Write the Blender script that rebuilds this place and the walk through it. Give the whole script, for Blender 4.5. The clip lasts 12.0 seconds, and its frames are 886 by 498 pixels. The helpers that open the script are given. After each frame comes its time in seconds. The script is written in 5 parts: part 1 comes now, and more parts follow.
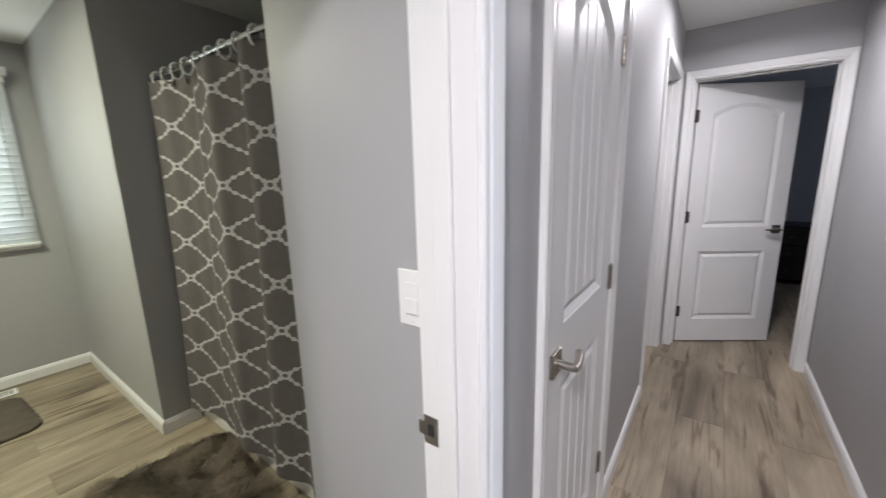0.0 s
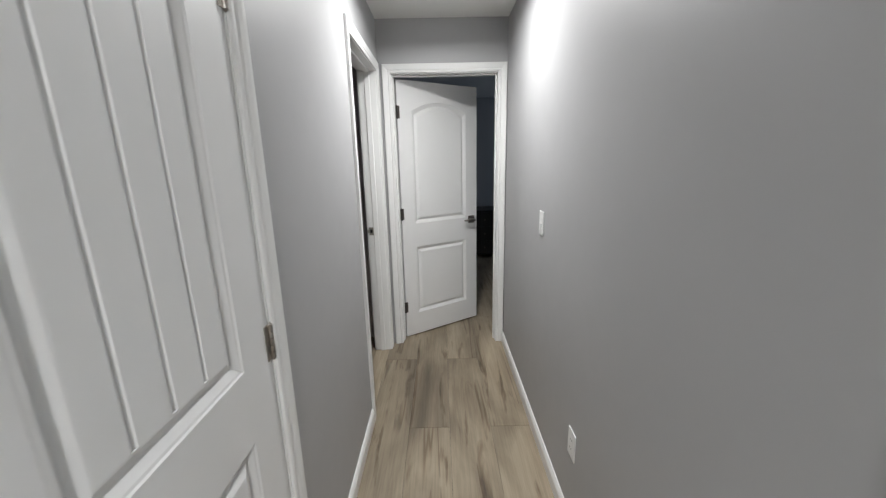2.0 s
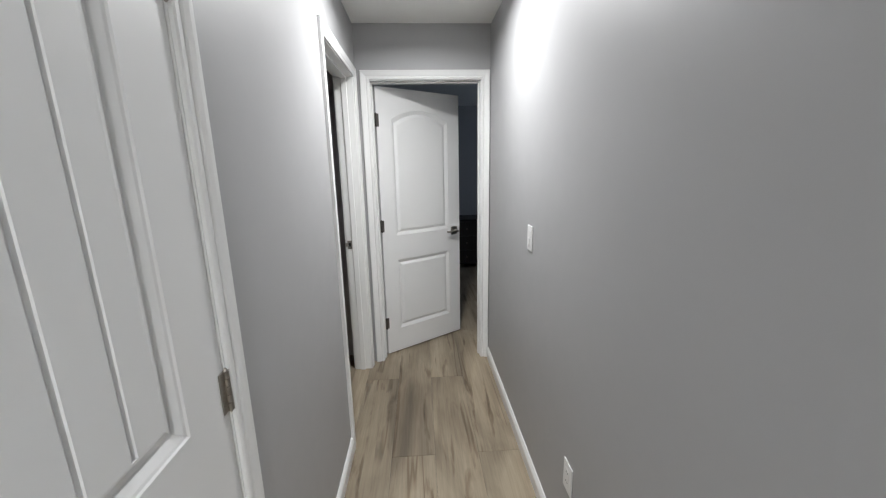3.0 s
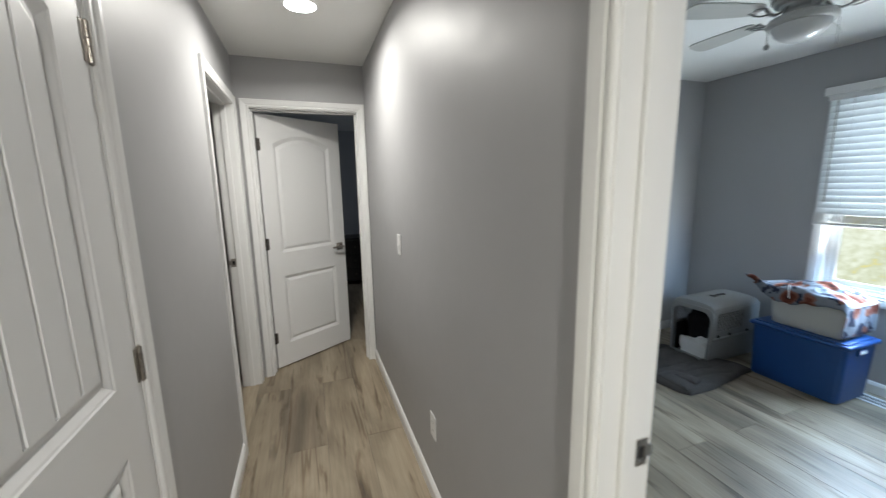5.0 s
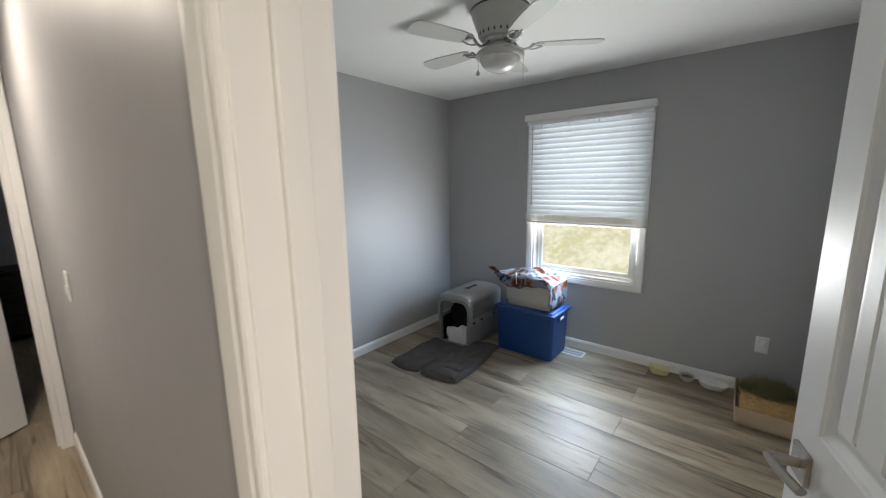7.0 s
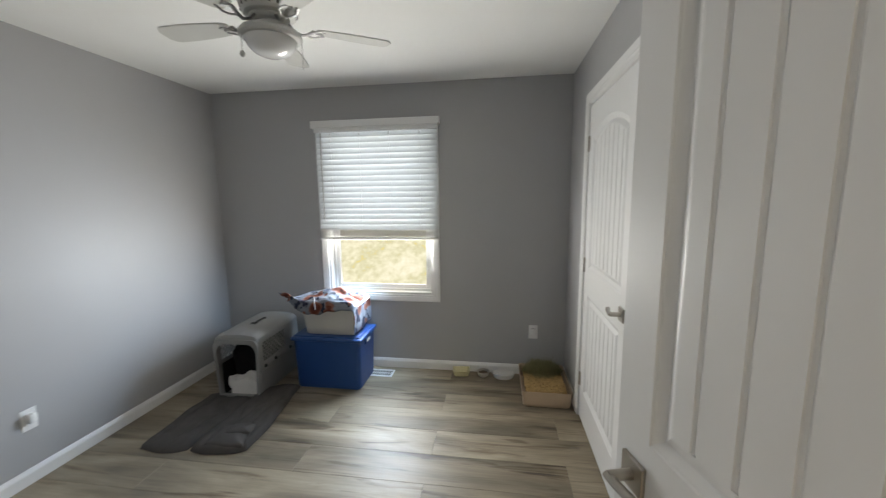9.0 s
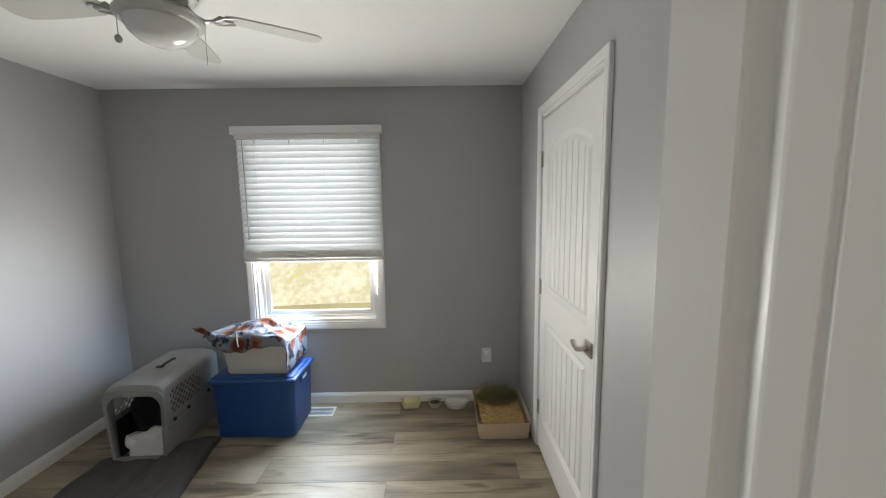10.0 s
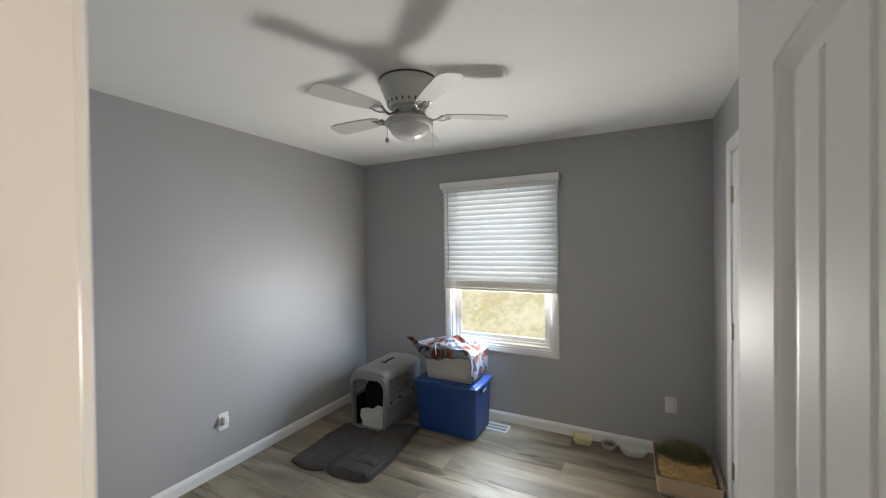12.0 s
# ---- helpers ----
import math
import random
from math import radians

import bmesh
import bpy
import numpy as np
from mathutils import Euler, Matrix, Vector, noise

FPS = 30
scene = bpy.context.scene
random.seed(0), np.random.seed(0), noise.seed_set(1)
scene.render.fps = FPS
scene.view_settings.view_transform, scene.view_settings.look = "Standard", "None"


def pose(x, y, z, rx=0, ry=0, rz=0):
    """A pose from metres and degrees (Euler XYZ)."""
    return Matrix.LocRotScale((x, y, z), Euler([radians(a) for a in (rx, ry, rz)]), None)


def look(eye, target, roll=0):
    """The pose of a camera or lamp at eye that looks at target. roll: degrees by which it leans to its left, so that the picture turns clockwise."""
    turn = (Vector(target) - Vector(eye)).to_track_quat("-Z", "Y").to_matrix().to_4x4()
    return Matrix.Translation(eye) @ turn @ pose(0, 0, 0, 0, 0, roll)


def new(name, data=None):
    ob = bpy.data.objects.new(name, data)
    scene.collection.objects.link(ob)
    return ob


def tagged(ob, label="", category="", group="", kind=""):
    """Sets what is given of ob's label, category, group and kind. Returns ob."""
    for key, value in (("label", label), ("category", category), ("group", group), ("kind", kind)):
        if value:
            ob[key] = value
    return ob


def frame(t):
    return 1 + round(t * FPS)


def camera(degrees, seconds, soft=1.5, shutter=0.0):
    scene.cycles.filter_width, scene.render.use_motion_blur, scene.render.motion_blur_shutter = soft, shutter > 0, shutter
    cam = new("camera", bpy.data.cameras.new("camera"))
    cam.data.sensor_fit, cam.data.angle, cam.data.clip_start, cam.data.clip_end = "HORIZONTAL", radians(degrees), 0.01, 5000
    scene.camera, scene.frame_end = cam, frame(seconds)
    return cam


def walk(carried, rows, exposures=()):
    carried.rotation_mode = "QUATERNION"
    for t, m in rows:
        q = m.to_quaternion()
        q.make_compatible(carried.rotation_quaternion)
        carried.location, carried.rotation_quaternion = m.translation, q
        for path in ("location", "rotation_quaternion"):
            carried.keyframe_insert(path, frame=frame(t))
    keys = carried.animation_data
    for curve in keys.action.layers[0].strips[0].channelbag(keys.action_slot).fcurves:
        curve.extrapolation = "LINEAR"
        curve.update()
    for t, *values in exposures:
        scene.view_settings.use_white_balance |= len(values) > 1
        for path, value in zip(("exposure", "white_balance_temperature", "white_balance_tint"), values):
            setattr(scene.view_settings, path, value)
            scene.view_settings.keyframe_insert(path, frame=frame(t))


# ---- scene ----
cam = camera(99.5, 12.0, soft=1.2, shutter=0.3)
PATH = [
    (0, (0.119, 0.101, 1.422), (-1.037, 1.686, 1.033), -1.5),
    (0.5, (0.171, 0.216, 1.425), (-0.66, 1.987, 1.009), -1.5),
    (1, (0.245, 0.362, 1.433), (-0.254, 2.249, 0.995), -1.4),
    (1.5, (0.255, 0.521, 1.457), (0.075, 2.458, 0.993), -1.4),
    (2, (0.246, 0.692, 1.463), (0.255, 2.636, 0.994), -1.2),
    (2.5, (0.238, 0.818, 1.472), (0.323, 2.763, 1.014), -1.1),
    (4.5, (0.233, 0.595, 1.506), (0.585, 2.531, 1.148), -0.8),
    (5, (0.259, 0.42, 1.477), (0.924, 2.276, 1.141), -1.0),
    (5.5, (0.28, 0.285, 1.481), (1.231, 2.012, 1.144), -1.0),
    (6, (0.324, 0.27, 1.486), (1.52, 1.837, 1.145), -1.0),
    (6.5, (0.422, 0.378, 1.508), (1.799, 1.787, 1.159), -0.8),
    (6.7, (0.483, 0.432, 1.511), (1.926, 1.772, 1.164), -0.8),
    (8.3, (0.723, 0.607, 1.521), (2.536, 1.392, 1.21), -0.7),
    (8.5, (0.745, 0.613, 1.503), (2.603, 1.287, 1.204), -0.6),
    (9, (0.814, 0.628, 1.492), (2.774, 0.914, 1.213), -0.7),
    (9.5, (0.959, 0.637, 1.522), (2.94, 0.679, 1.251), -0.8),
    (10, (1.067, 0.676, 1.563), (3.051, 0.662, 1.313), -0.8),
    (10.5, (1.085, 0.701, 1.609), (3.072, 0.9, 1.511), -0.9),
    (11, (1.001, 0.712, 1.605), (2.876, 1.408, 1.583), -0.7),
    (11.5, (0.864, 0.63, 1.564), (2.666, 1.497, 1.556), -0.7),
    (12, (0.736, 0.54, 1.541), (2.513, 1.457, 1.521), -0.7),
]
EXPOSURES = [(0.0, 0.25, 5800, 21), (1.0, 0.26, 5850, 15), (1.5, 0.30, 5900, 12), (2.5, 0.45, 5850, 12), (4.5, 0.45, 5800, 12), (5.0, 0.22, 6150, 11), (5.5, 0.09, 6650, 14), (6.0, 0.10, 6700, 17), (6.5, 0.12, 6850, 17), (8.5, 0.14, 7100, 17), (9.5, 0.31, 7500, 18), (11.0, 0.24, 7500, 17), (12.0, 0.13, 7450, 19)]
walk(cam, [(t, look(eye, target, roll)) for t, eye, target, roll in PATH], EXPOSURES)

# ---- world, sun, lights ----
world = bpy.data.worlds.new("world")
scene.world = world
world.use_nodes = True
wn = world.node_tree.nodes
sky = wn.new("ShaderNodeTexSky")
sky.sky_type, sky.sun_disc, sky.sun_elevation, sky.sun_rotation = "NISHITA", False, radians(62), radians(132)
world.node_tree.links.new(sky.outputs[0], wn["Background"].inputs[0])
wn["Background"].inputs[1].default_value = 0.12


def lamp(name, kind, m, energy, colour, **kw):
    d = bpy.data.lights.new(name, kind)
    d.energy, d.color = energy, colour
    if kind == "AREA":
        d.shape, d.size, d.size_y = kw.get("shape", "RECTANGLE"), kw["size"], kw.get("size_y", kw["size"])
        d.spread = radians(kw.get("spread", 180))
    if kind == "SUN":
        d.angle = radians(0.5)
    ob = new(name, d)
    ob.matrix_world = m
    return ob


lamp("sun", "SUN", look((10.0, -3.8, 15.9), (4.0, 1.6, 0.7)), 4.6, (1.0, 0.95, 0.86))
# daylight standing in the window openings
lamp("window_sky_light", "AREA", look((3.775, 1.58, 0.92), (2.62, 2.20, 0.08)), 13, (0.40, 0.67, 1.0), size=0.48, size_y=0.24, spread=145)
lamp("window_garden_light", "AREA", look((3.885, 1.62, 0.92), (2.4, 1.6, 1.45)), 32, (0.86, 0.95, 0.96), size=0.70, size_y=0.36)
lamp("blind_daylight", "AREA", look((4.02, 1.62, 1.62), (2.4, 1.62, 1.62)), 7.5, (0.86, 0.95, 1.0), size=0.84, size_y=0.84)
lamp("bath_daylight", "AREA", look((-4.0, 0.07, 1.55), (-2.0, 0.07, 1.55)), 12, (0.93, 1.0, 0.80), size=0.8, size_y=0.9)
# lamp added for an unseen far-room window; no opening is built there
lamp("far_daylight", "AREA", look((3.05, 5.4, 1.5), (1.0, 5.6, 1.2)), 4, (0.75, 0.87, 1.0), size=0.9, size_y=0.9)
lamp("hall_downlight_lamp", "AREA", look((0.30, 2.61, 2.372), (0.30, 2.61, 0)), 17, (0.99, 0.94, 0.83), shape="DISK", size=0.13, spread=164)
lamp("hall_near_downlight_lamp", "AREA", look((0.30, -0.75, 2.372), (0.30, -0.75, 0)), 39, (0.99, 0.94, 0.83), shape="DISK", size=0.13, spread=172)
lamp("bath_lamp", "AREA", look((-2.5, -0.4, 2.34), (-2.5, -0.4, 0)), 39, (1.0, 0.99, 0.64), shape="DISK", size=0.25)


# ---- materials ----
def mat(name, colour, rough=0.6, metal=0.0, vary=0.06, scale=6.0, bump=0.0, bump_scale=300.0, spec=0.5, coords="Object", tint=None, per_object=0.0):
    m = bpy.data.materials.new(name)
    m.use_nodes = True
    nt = m.node_tree
    n, lk = nt.nodes, nt.links
    b = n["Principled BSDF"]
    b.inputs["Roughness"].default_value, b.inputs["Metallic"].default_value = rough, metal
    b.inputs["Specular IOR Level"].default_value = spec
    tc = n.new("ShaderNodeTexCoord")
    big = n.new("ShaderNodeTexNoise")
    big.inputs["Scale"].default_value, big.inputs["Detail"].default_value = scale, 6
    lk.new(tc.outputs[coords], big.inputs["Vector"])
    ramp = n.new("ShaderNodeMix")
    ramp.data_type = "RGBA"
    c2 = tint or [c * (1 - 2.2 * vary) for c in colour]
    ramp.inputs["A"].default_value, ramp.inputs["B"].default_value = (*[min(1, c * (1 + vary)) for c in colour], 1), (*c2, 1)
    lk.new(big.outputs["Fac"], ramp.inputs["Factor"])
    out = ramp.outputs["Result"]
    if per_object:
        info = n.new("ShaderNodeObjectInfo")
        hsv = n.new("ShaderNodeHueSaturation")
        mr = n.new("ShaderNodeMapRange")
        mr.inputs["To Min"].default_value, mr.inputs["To Max"].default_value = 1 - per_object, 1 + per_object
        lk.new(info.outputs["Random"], mr.inputs["Value"])
        lk.new(mr.outputs[0], hsv.inputs["Value"])
        lk.new(out, hsv.inputs["Color"])
        out = hsv.outputs[0]
    lk.new(out, b.inputs["Base Color"])
    mr2 = n.new("ShaderNodeMapRange")
    mr2.inputs["To Min"].default_value, mr2.inputs["To Max"].default_value = max(0.02, rough - 0.06), min(1, rough + 0.06)
    fine = n.new("ShaderNodeTexNoise")
    fine.inputs["Scale"].default_value, fine.inputs["Detail"].default_value = scale * 7, 4
    lk.new(tc.outputs[coords], fine.inputs["Vector"])
    lk.new(fine.outputs["Fac"], mr2.inputs["Value"])
    lk.new(mr2.outputs[0], b.inputs["Roughness"])
    if bump:
        g = n.new("ShaderNodeTexNoise")
        g.inputs["Scale"].default_value, g.inputs["Detail"].default_value = bump_scale, 3
        lk.new(tc.outputs[coords], g.inputs["Vector"])
        bp = n.new("ShaderNodeBump")
        bp.inputs["Strength"].default_value, bp.inputs["Distance"].default_value = bump, 0.002
        lk.new(g.outputs["Fac"], bp.inputs["Height"])
        lk.new(bp.outputs[0], b.inputs["Normal"])
    return m


def glow(name, colour, strength):
    m = bpy.data.materials.new(name)
    m.use_nodes = True
    b = m.node_tree.nodes["Principled BSDF"]
    b.inputs["Base Color"].default_value = (*colour, 1)
    b.inputs["Emission Color"].default_value = (*colour, 1)
    b.inputs["Emission Strength"].default_value = strength
    return m


WALL = mat("grey_wall_paint", (0.40, 0.40, 0.405), 0.49, vary=0.02, scale=2.0, bump=0.05, bump_scale=200, spec=0.46)
CEIL = mat("ceiling_paint", (0.82, 0.82, 0.80), 0.8, vary=0.015, scale=2.0, bump=0.15, bump_scale=120)
TRIM = mat("white_trim_paint", (0.78, 0.78, 0.77), 0.32, vary=0.015, scale=3.0, bump=0.04, bump_scale=180)
DOOR = mat("white_door_paint", (0.76, 0.76, 0.755), 0.42, vary=0.015, scale=3.0, bump=0.06, bump_scale=220)
NICKEL = mat("satin_nickel", (0.42, 0.39, 0.35), 0.30, metal=1.0, vary=0.05, scale=30)
BRONZE = mat("dark_hinge_metal", (0.10, 0.09, 0.08), 0.4, metal=0.8, vary=0.08, scale=30)
PLASTIC_W = mat("white_plastic", (0.80, 0.80, 0.79), 0.35, vary=0.01)
DARK = mat("dark_gap", (0.02, 0.02, 0.02), 0.8)
SUBFLOOR = mat("subfloor", (0.06, 0.05, 0.045), 0.9)


def wood_floor():
    m = bpy.data.materials.new("grey_oak_plank")
    m.use_nodes = True
    n, lk = m.node_tree.nodes, m.node_tree.links
    b = n["Principled BSDF"]
    tc, info = n.new("ShaderNodeTexCoord"), n.new("ShaderNodeObjectInfo")
    off = n.new("ShaderNodeVectorMath")
    off.operation = "MULTIPLY_ADD"
    comb = n.new("ShaderNodeCombineXYZ")
    for i in range(3):
        lk.new(info.outputs["Random"], comb.inputs[i])
    lk.new(comb.outputs[0], off.inputs[0])
    off.inputs[1].default_value = (37.0, 53.0, 11.0)
    lk.new(tc.outputs["Object"], off.inputs[2])

    def noise_of(sc, scale, detail, dist=0.0):
        mp = n.new("ShaderNodeMapping")
        mp.inputs["Scale"].default_value = sc
        lk.new(off.outputs[0], mp.inputs["Vector"])
        t = n.new("ShaderNodeTexNoise")
        t.inputs["Scale"].default_value, t.inputs["Detail"].default_value, t.inputs["Distortion"].default_value = scale, detail, dist
        lk.new(mp.outputs[0], t.inputs["Vector"])
        return t.outputs["Fac"]

    def ramp_of(src, stops):
        r = n.new("ShaderNodeValToRGB")
        e = r.color_ramp.elements
        e[0].position, e[0].color = stops[0][0], (*stops[0][1], 1)
        e[1].position, e[1].color = stops[-1][0], (*stops[-1][1], 1)
        for p, c in stops[1:-1]:
            e.new(p).color = (*c, 1)
        lk.new(src, r.inputs[0])
        return r.outputs[0]

    def mul(a, c, f=1.0):
        x = n.new("ShaderNodeMix")
        x.data_type, x.blend_type = "RGBA", "MULTIPLY"
        x.inputs["Factor"].default_value = f
        lk.new(a, x.inputs["A"])
        lk.new(c, x.inputs["B"])
        return x.outputs["Result"]

    cloud = noise_of((2.6, 0.62, 1), 1.7, 5, 0.6)
    base = ramp_of(cloud, [(0.30, (0.150, 0.122, 0.087)), (0.46, (0.258, 0.213, 0.152)), (0.62, (0.372, 0.310, 0.224))])
    grain = noise_of((48, 1.8, 1), 2.0, 6, 0.9)
    base = mul(base, ramp_of(grain, [(0.30, (0.85, 0.84, 0.83)), (0.62, (1.04, 1.04, 1.04))]))
    # long thin checks follow the contour of a stretched noise, in patches only
    check = noise_of((3.4, 0.13, 1), 1.5, 3, 0.2)
    line = ramp_of(check, [(0.462, (1, 1, 1)), (0.472, (0.62, 0.55, 0.48)), (0.476, (0.40, 0.33, 0.27)), (0.480, (0.42, 0.35, 0.29)), (0.490, (1, 1, 1))])
    where = noise_of((2.6, 1.4, 1), 1.3, 4, 0.3)
    veil = ramp_of(where, [(0.50, (1, 1, 1)), (0.60, (0, 0, 0))])
    lit = n.new("ShaderNodeMix")
    lit.data_type, lit.blend_type = "RGBA", "LIGHTEN"
    lit.inputs["Factor"].default_value = 1.0
    lk.new(line, lit.inputs["A"])
    lk.new(veil, lit.inputs["B"])
    base = mul(base, lit.outputs["Result"], 0.7)
    crack = noise_of((8, 0.9, 1), 1.5, 4, 0.6)
    base = mul(base, ramp_of(crack, [(0.265, (0.36, 0.29, 0.22)), (0.335, (1, 1, 1))]), 0.4)
    knot = noise_of((10.0, 1.2, 1), 1.5, 6, 0.5)
    base = mul(base, ramp_of(knot, [(0.27, (0.20, 0.165, 0.14)), (0.335, (0.52, 0.46, 0.41)), (0.41, (1, 1, 1))]), 0.85)
    smoke = noise_of((5.0, 0.8, 1), 1.1, 6, 0.4)
    base = mul(base, ramp_of(smoke, [(0.36, (0.70, 0.67, 0.64)), (0.50, (1, 1, 1))]), 0.5)
    hsv = n.new("ShaderNodeHueSaturation")
    mr = n.new("ShaderNodeMapRange")
    mr.inputs["To Min"].default_value, mr.inputs["To Max"].default_value = 0.90, 1.10
    lk.new(info.outputs["Random"], mr.inputs["Value"])
    lk.new(mr.outputs[0], hsv.inputs["Value"])
    lk.new(base, hsv.inputs["Color"])
    lk.new(hsv.outputs[0], b.inputs["Base Color"])
    rr = n.new("ShaderNodeMapRange")
    rr.inputs["To Min"].default_value, rr.inputs["To Max"].default_value = 0.54, 0.40
    lk.new(grain, rr.inputs["Value"])
    lk.new(rr.outputs[0], b.inputs["Roughness"])
    bp = n.new("ShaderNodeBump")
    bp.inputs["Strength"].default_value, bp.inputs["Distance"].default_value = 0.25, 0.0015
    lk.new(grain, bp.inputs["Height"])
    lk.new(bp.outputs[0], b.inputs["Normal"])
    return m


PLANK = wood_floor()


# ---- mesh helpers ----
def box(bm, x0, x1, y0, y1, z0, z1, bevel=0.0, seg=2, m=None):
    r = bmesh.ops.create_cube(bm, size=1)
    vs = r["verts"]
    bmesh.ops.scale(bm, vec=(x1 - x0, y1 - y0, z1 - z0), verts=vs)
    bmesh.ops.translate(bm, vec=((x0 + x1) / 2, (y0 + y1) / 2, (z0 + z1) / 2), verts=vs)
    if bevel:
        es = list({e for v in vs for e in v.link_edges})
        g = bmesh.ops.bevel(bm, geom=es, offset=bevel, segments=seg, affect="EDGES", profile=0.5)
        vs = [v for v in g["verts"]] + [v for v in vs if v.is_valid]
    if m is not None:
        bmesh.ops.transform(bm, matrix=m, verts=list({v for v in vs if v.is_valid}))
    return bm


def cyl(bm, p, q, r, r2=None, seg=20):
    p, q = Vector(p), Vector(q)
    d = q - p
    m = Matrix.Translation((p + q) / 2) @ d.to_track_quat("Z", "Y").to_matrix().to_4x4()
    bmesh.ops.create_cone(bm, cap_ends=True, segments=seg, radius1=r, radius2=r if r2 is None else r2, depth=d.length, matrix=m)
    return bm


def lathe(bm, prof, seg=40, m=None):
    rings = []
    for r, z in prof:
        rings.append([bm.verts.new((r * math.cos(2 * math.pi * i / seg), r * math.sin(2 * math.pi * i / seg), z)) for i in range(seg)])
    for a, b in zip(rings, rings[1:]):
        for i in range(seg):
            bm.faces.new((a[i], a[(i + 1) % seg], b[(i + 1) % seg], b[i]))
    bm.faces.new(rings[0][::-1])
    bm.faces.new(rings[-1])
    if m is not None:
        bmesh.ops.transform(bm, matrix=m, verts=[v for r in rings for v in r])
    return bm


def tube(bm, pts, r, seg=10, flat=1.0):
    pts = [Vector(p) for p in pts]
    rings = []
    for i, p in enumerate(pts):
        d = (pts[min(i + 1, len(pts) - 1)] - pts[max(i - 1, 0)]).normalized()
        q = d.to_track_quat("Z", "Y")
        rings.append([bm.verts.new(p + q @ Vector((r * math.cos(2 * math.pi * k / seg), flat * r * math.sin(2 * math.pi * k / seg), 0))) for k in range(seg)])
    for a, b in zip(rings, rings[1:]):
        for k in range(seg):
            bm.faces.new((a[k], a[(k + 1) % seg], b[(k + 1) % seg], b[k]))
    bm.faces.new(rings[0][::-1])
    bm.faces.new(rings[-1])
    return bm


def finish(name, bm, material, smooth=False):
    bmesh.ops.recalc_face_normals(bm, faces=bm.faces)
    me = bpy.data.meshes.new(name)
    bm.to_mesh(me)
    bm.free()
    me.materials.append(material)
    if smooth:
        me.shade_smooth()
        me.set_sharp_from_angle(angle=radians(35))
    return me


def part(name, bm, material, parent, label="", smooth=False):
    ob = new(name, finish(name, bm, material, smooth))
    ob.parent = parent
    if label:
        ob["label"] = label
    return ob


def structure(name, bm, material, label, category, smooth=False):
    ob = new(name, finish(name, bm, material, smooth))
    return tagged(ob, label, category, kind="structure")


def thing(name, label, category, m=None, group="", kind=""):
    ob = new(name)
    ob.empty_display_size = 0.1
    if m is not None:
        ob.matrix_world = m
    return tagged(ob, label, category, group, kind)


def bmn():
    return bmesh.new()


# ---- large structure ----
H = 2.385
XL, XR, T = -0.170, 0.735, 0.115
YE = 3.511
TB = 0.125
BX0, BX1, BY0, BY1 = XR + TB, 3.872, 0.070, 3.086
DH = 2.04


def wall_y(name, x0, x1, y0, y1, openings=(), label="grey painted drywall wall"):
    """A wall along y, with openings (ya, yb, za, zb)."""
    bm, y = bmn(), y0
    for ya, yb, za, zb in sorted(openings):
        box(bm, x0, x1, y, ya, 0, H)
        if za > 0:
            box(bm, x0, x1, ya, yb, 0, za)
        box(bm, x0, x1, ya, yb, zb, H)
        y = yb
    box(bm, x0, x1, y, y1, 0, H)
    return structure(name, bm, WALL, label, "wall")


def wall_x(name, y0, y1, x0, x1, openings=(), label="grey painted drywall wall"):
    bm, x = bmn(), x0
    for xa, xb, za, zb in sorted(openings):
        box(bm, x, xa, y0, y1, 0, H)
        if za > 0:
            box(bm, xa, xb, y0, y1, 0, za)
        box(bm, xa, xb, y0, y1, zb, H)
        x = xb
    box(bm, x, x1, y0, y1, 0, H)
    return structure(name, bm, WALL, label, "wall")


J = 0.018
BATH, CLOS, LEFT = (-0.13, 0.584), (0.890, 1.522), (2.630, 3.400)
BEDD, ENDD, BCLO = (0.150, 0.910), (-0.077, 0.668), (2.482, 3.300)
WIN = (1.162, 2.078, 0.662, 2.05)
BWIN = (-0.36, 0.50, 1.03, 2.08)


def rough_open(o):
    return (o[0] - J, o[1] + J, 0, DH + J)


wall_y("wall_hall_left", XL - T, XL, -1.6, YE, [rough_open(BATH), rough_open(CLOS), rough_open(LEFT)], "grey satin hallway wall with three doorways")
wall_y("wall_hall_right", XR, XR + TB, -1.6, YE, [rough_open(BEDD)], "grey satin hallway wall beside the bedroom doorway")
wall_x("wall_hall_end", YE, YE + T, XL - T, 3.3, [rough_open(ENDD)], "grey hallway end wall round a doorway")
wall_x("wall_south", -1.715, -1.6, -4.015, BX0)
wall_y("wall_window", BX1, BX1 + 0.16, BY0 - T, BY1 + T, [WIN], "grey bedroom wall with a window")
wall_x("wall_bedroom_left", BY1, BY1 + T, BX0, BX1, (), "grey bedroom wall catching window light")
wall_x("wall_bedroom_right", BY0 - T, BY0, BX0, BX1, [rough_open(BCLO)], "grey bedroom wall round a closet door")
wall_x("wall_closet_back", BY0 - 0.72, BY0 - 0.62, BX0, BX1)
wall_y("wall_west", -4.015, -3.9, -1.6, 5.3, [BWIN], "grey bathroom wall with a window")
wall_x("wall_bath_box", 0.70, 0.815, -3.9, -2.33, (), "grey bathroom wall ending in a corner")
wall_y("wall_tub_end", -2.445, -2.33, 0.815, 1.655)
wall_x("wall_bath_stub", 0.636, 0.76, -0.765, XL - T, (), "grey bathroom wall with a light switch")
wall_y("wall_tub_head", -0.765, -0.68, 0.76, 1.655)
wall_x("wall_left_room_south", 1.655, 1.77, -3.9, XL - T)
wall_x("wall_left_room_north", 5.2, 5.3, -3.9, -0.395)
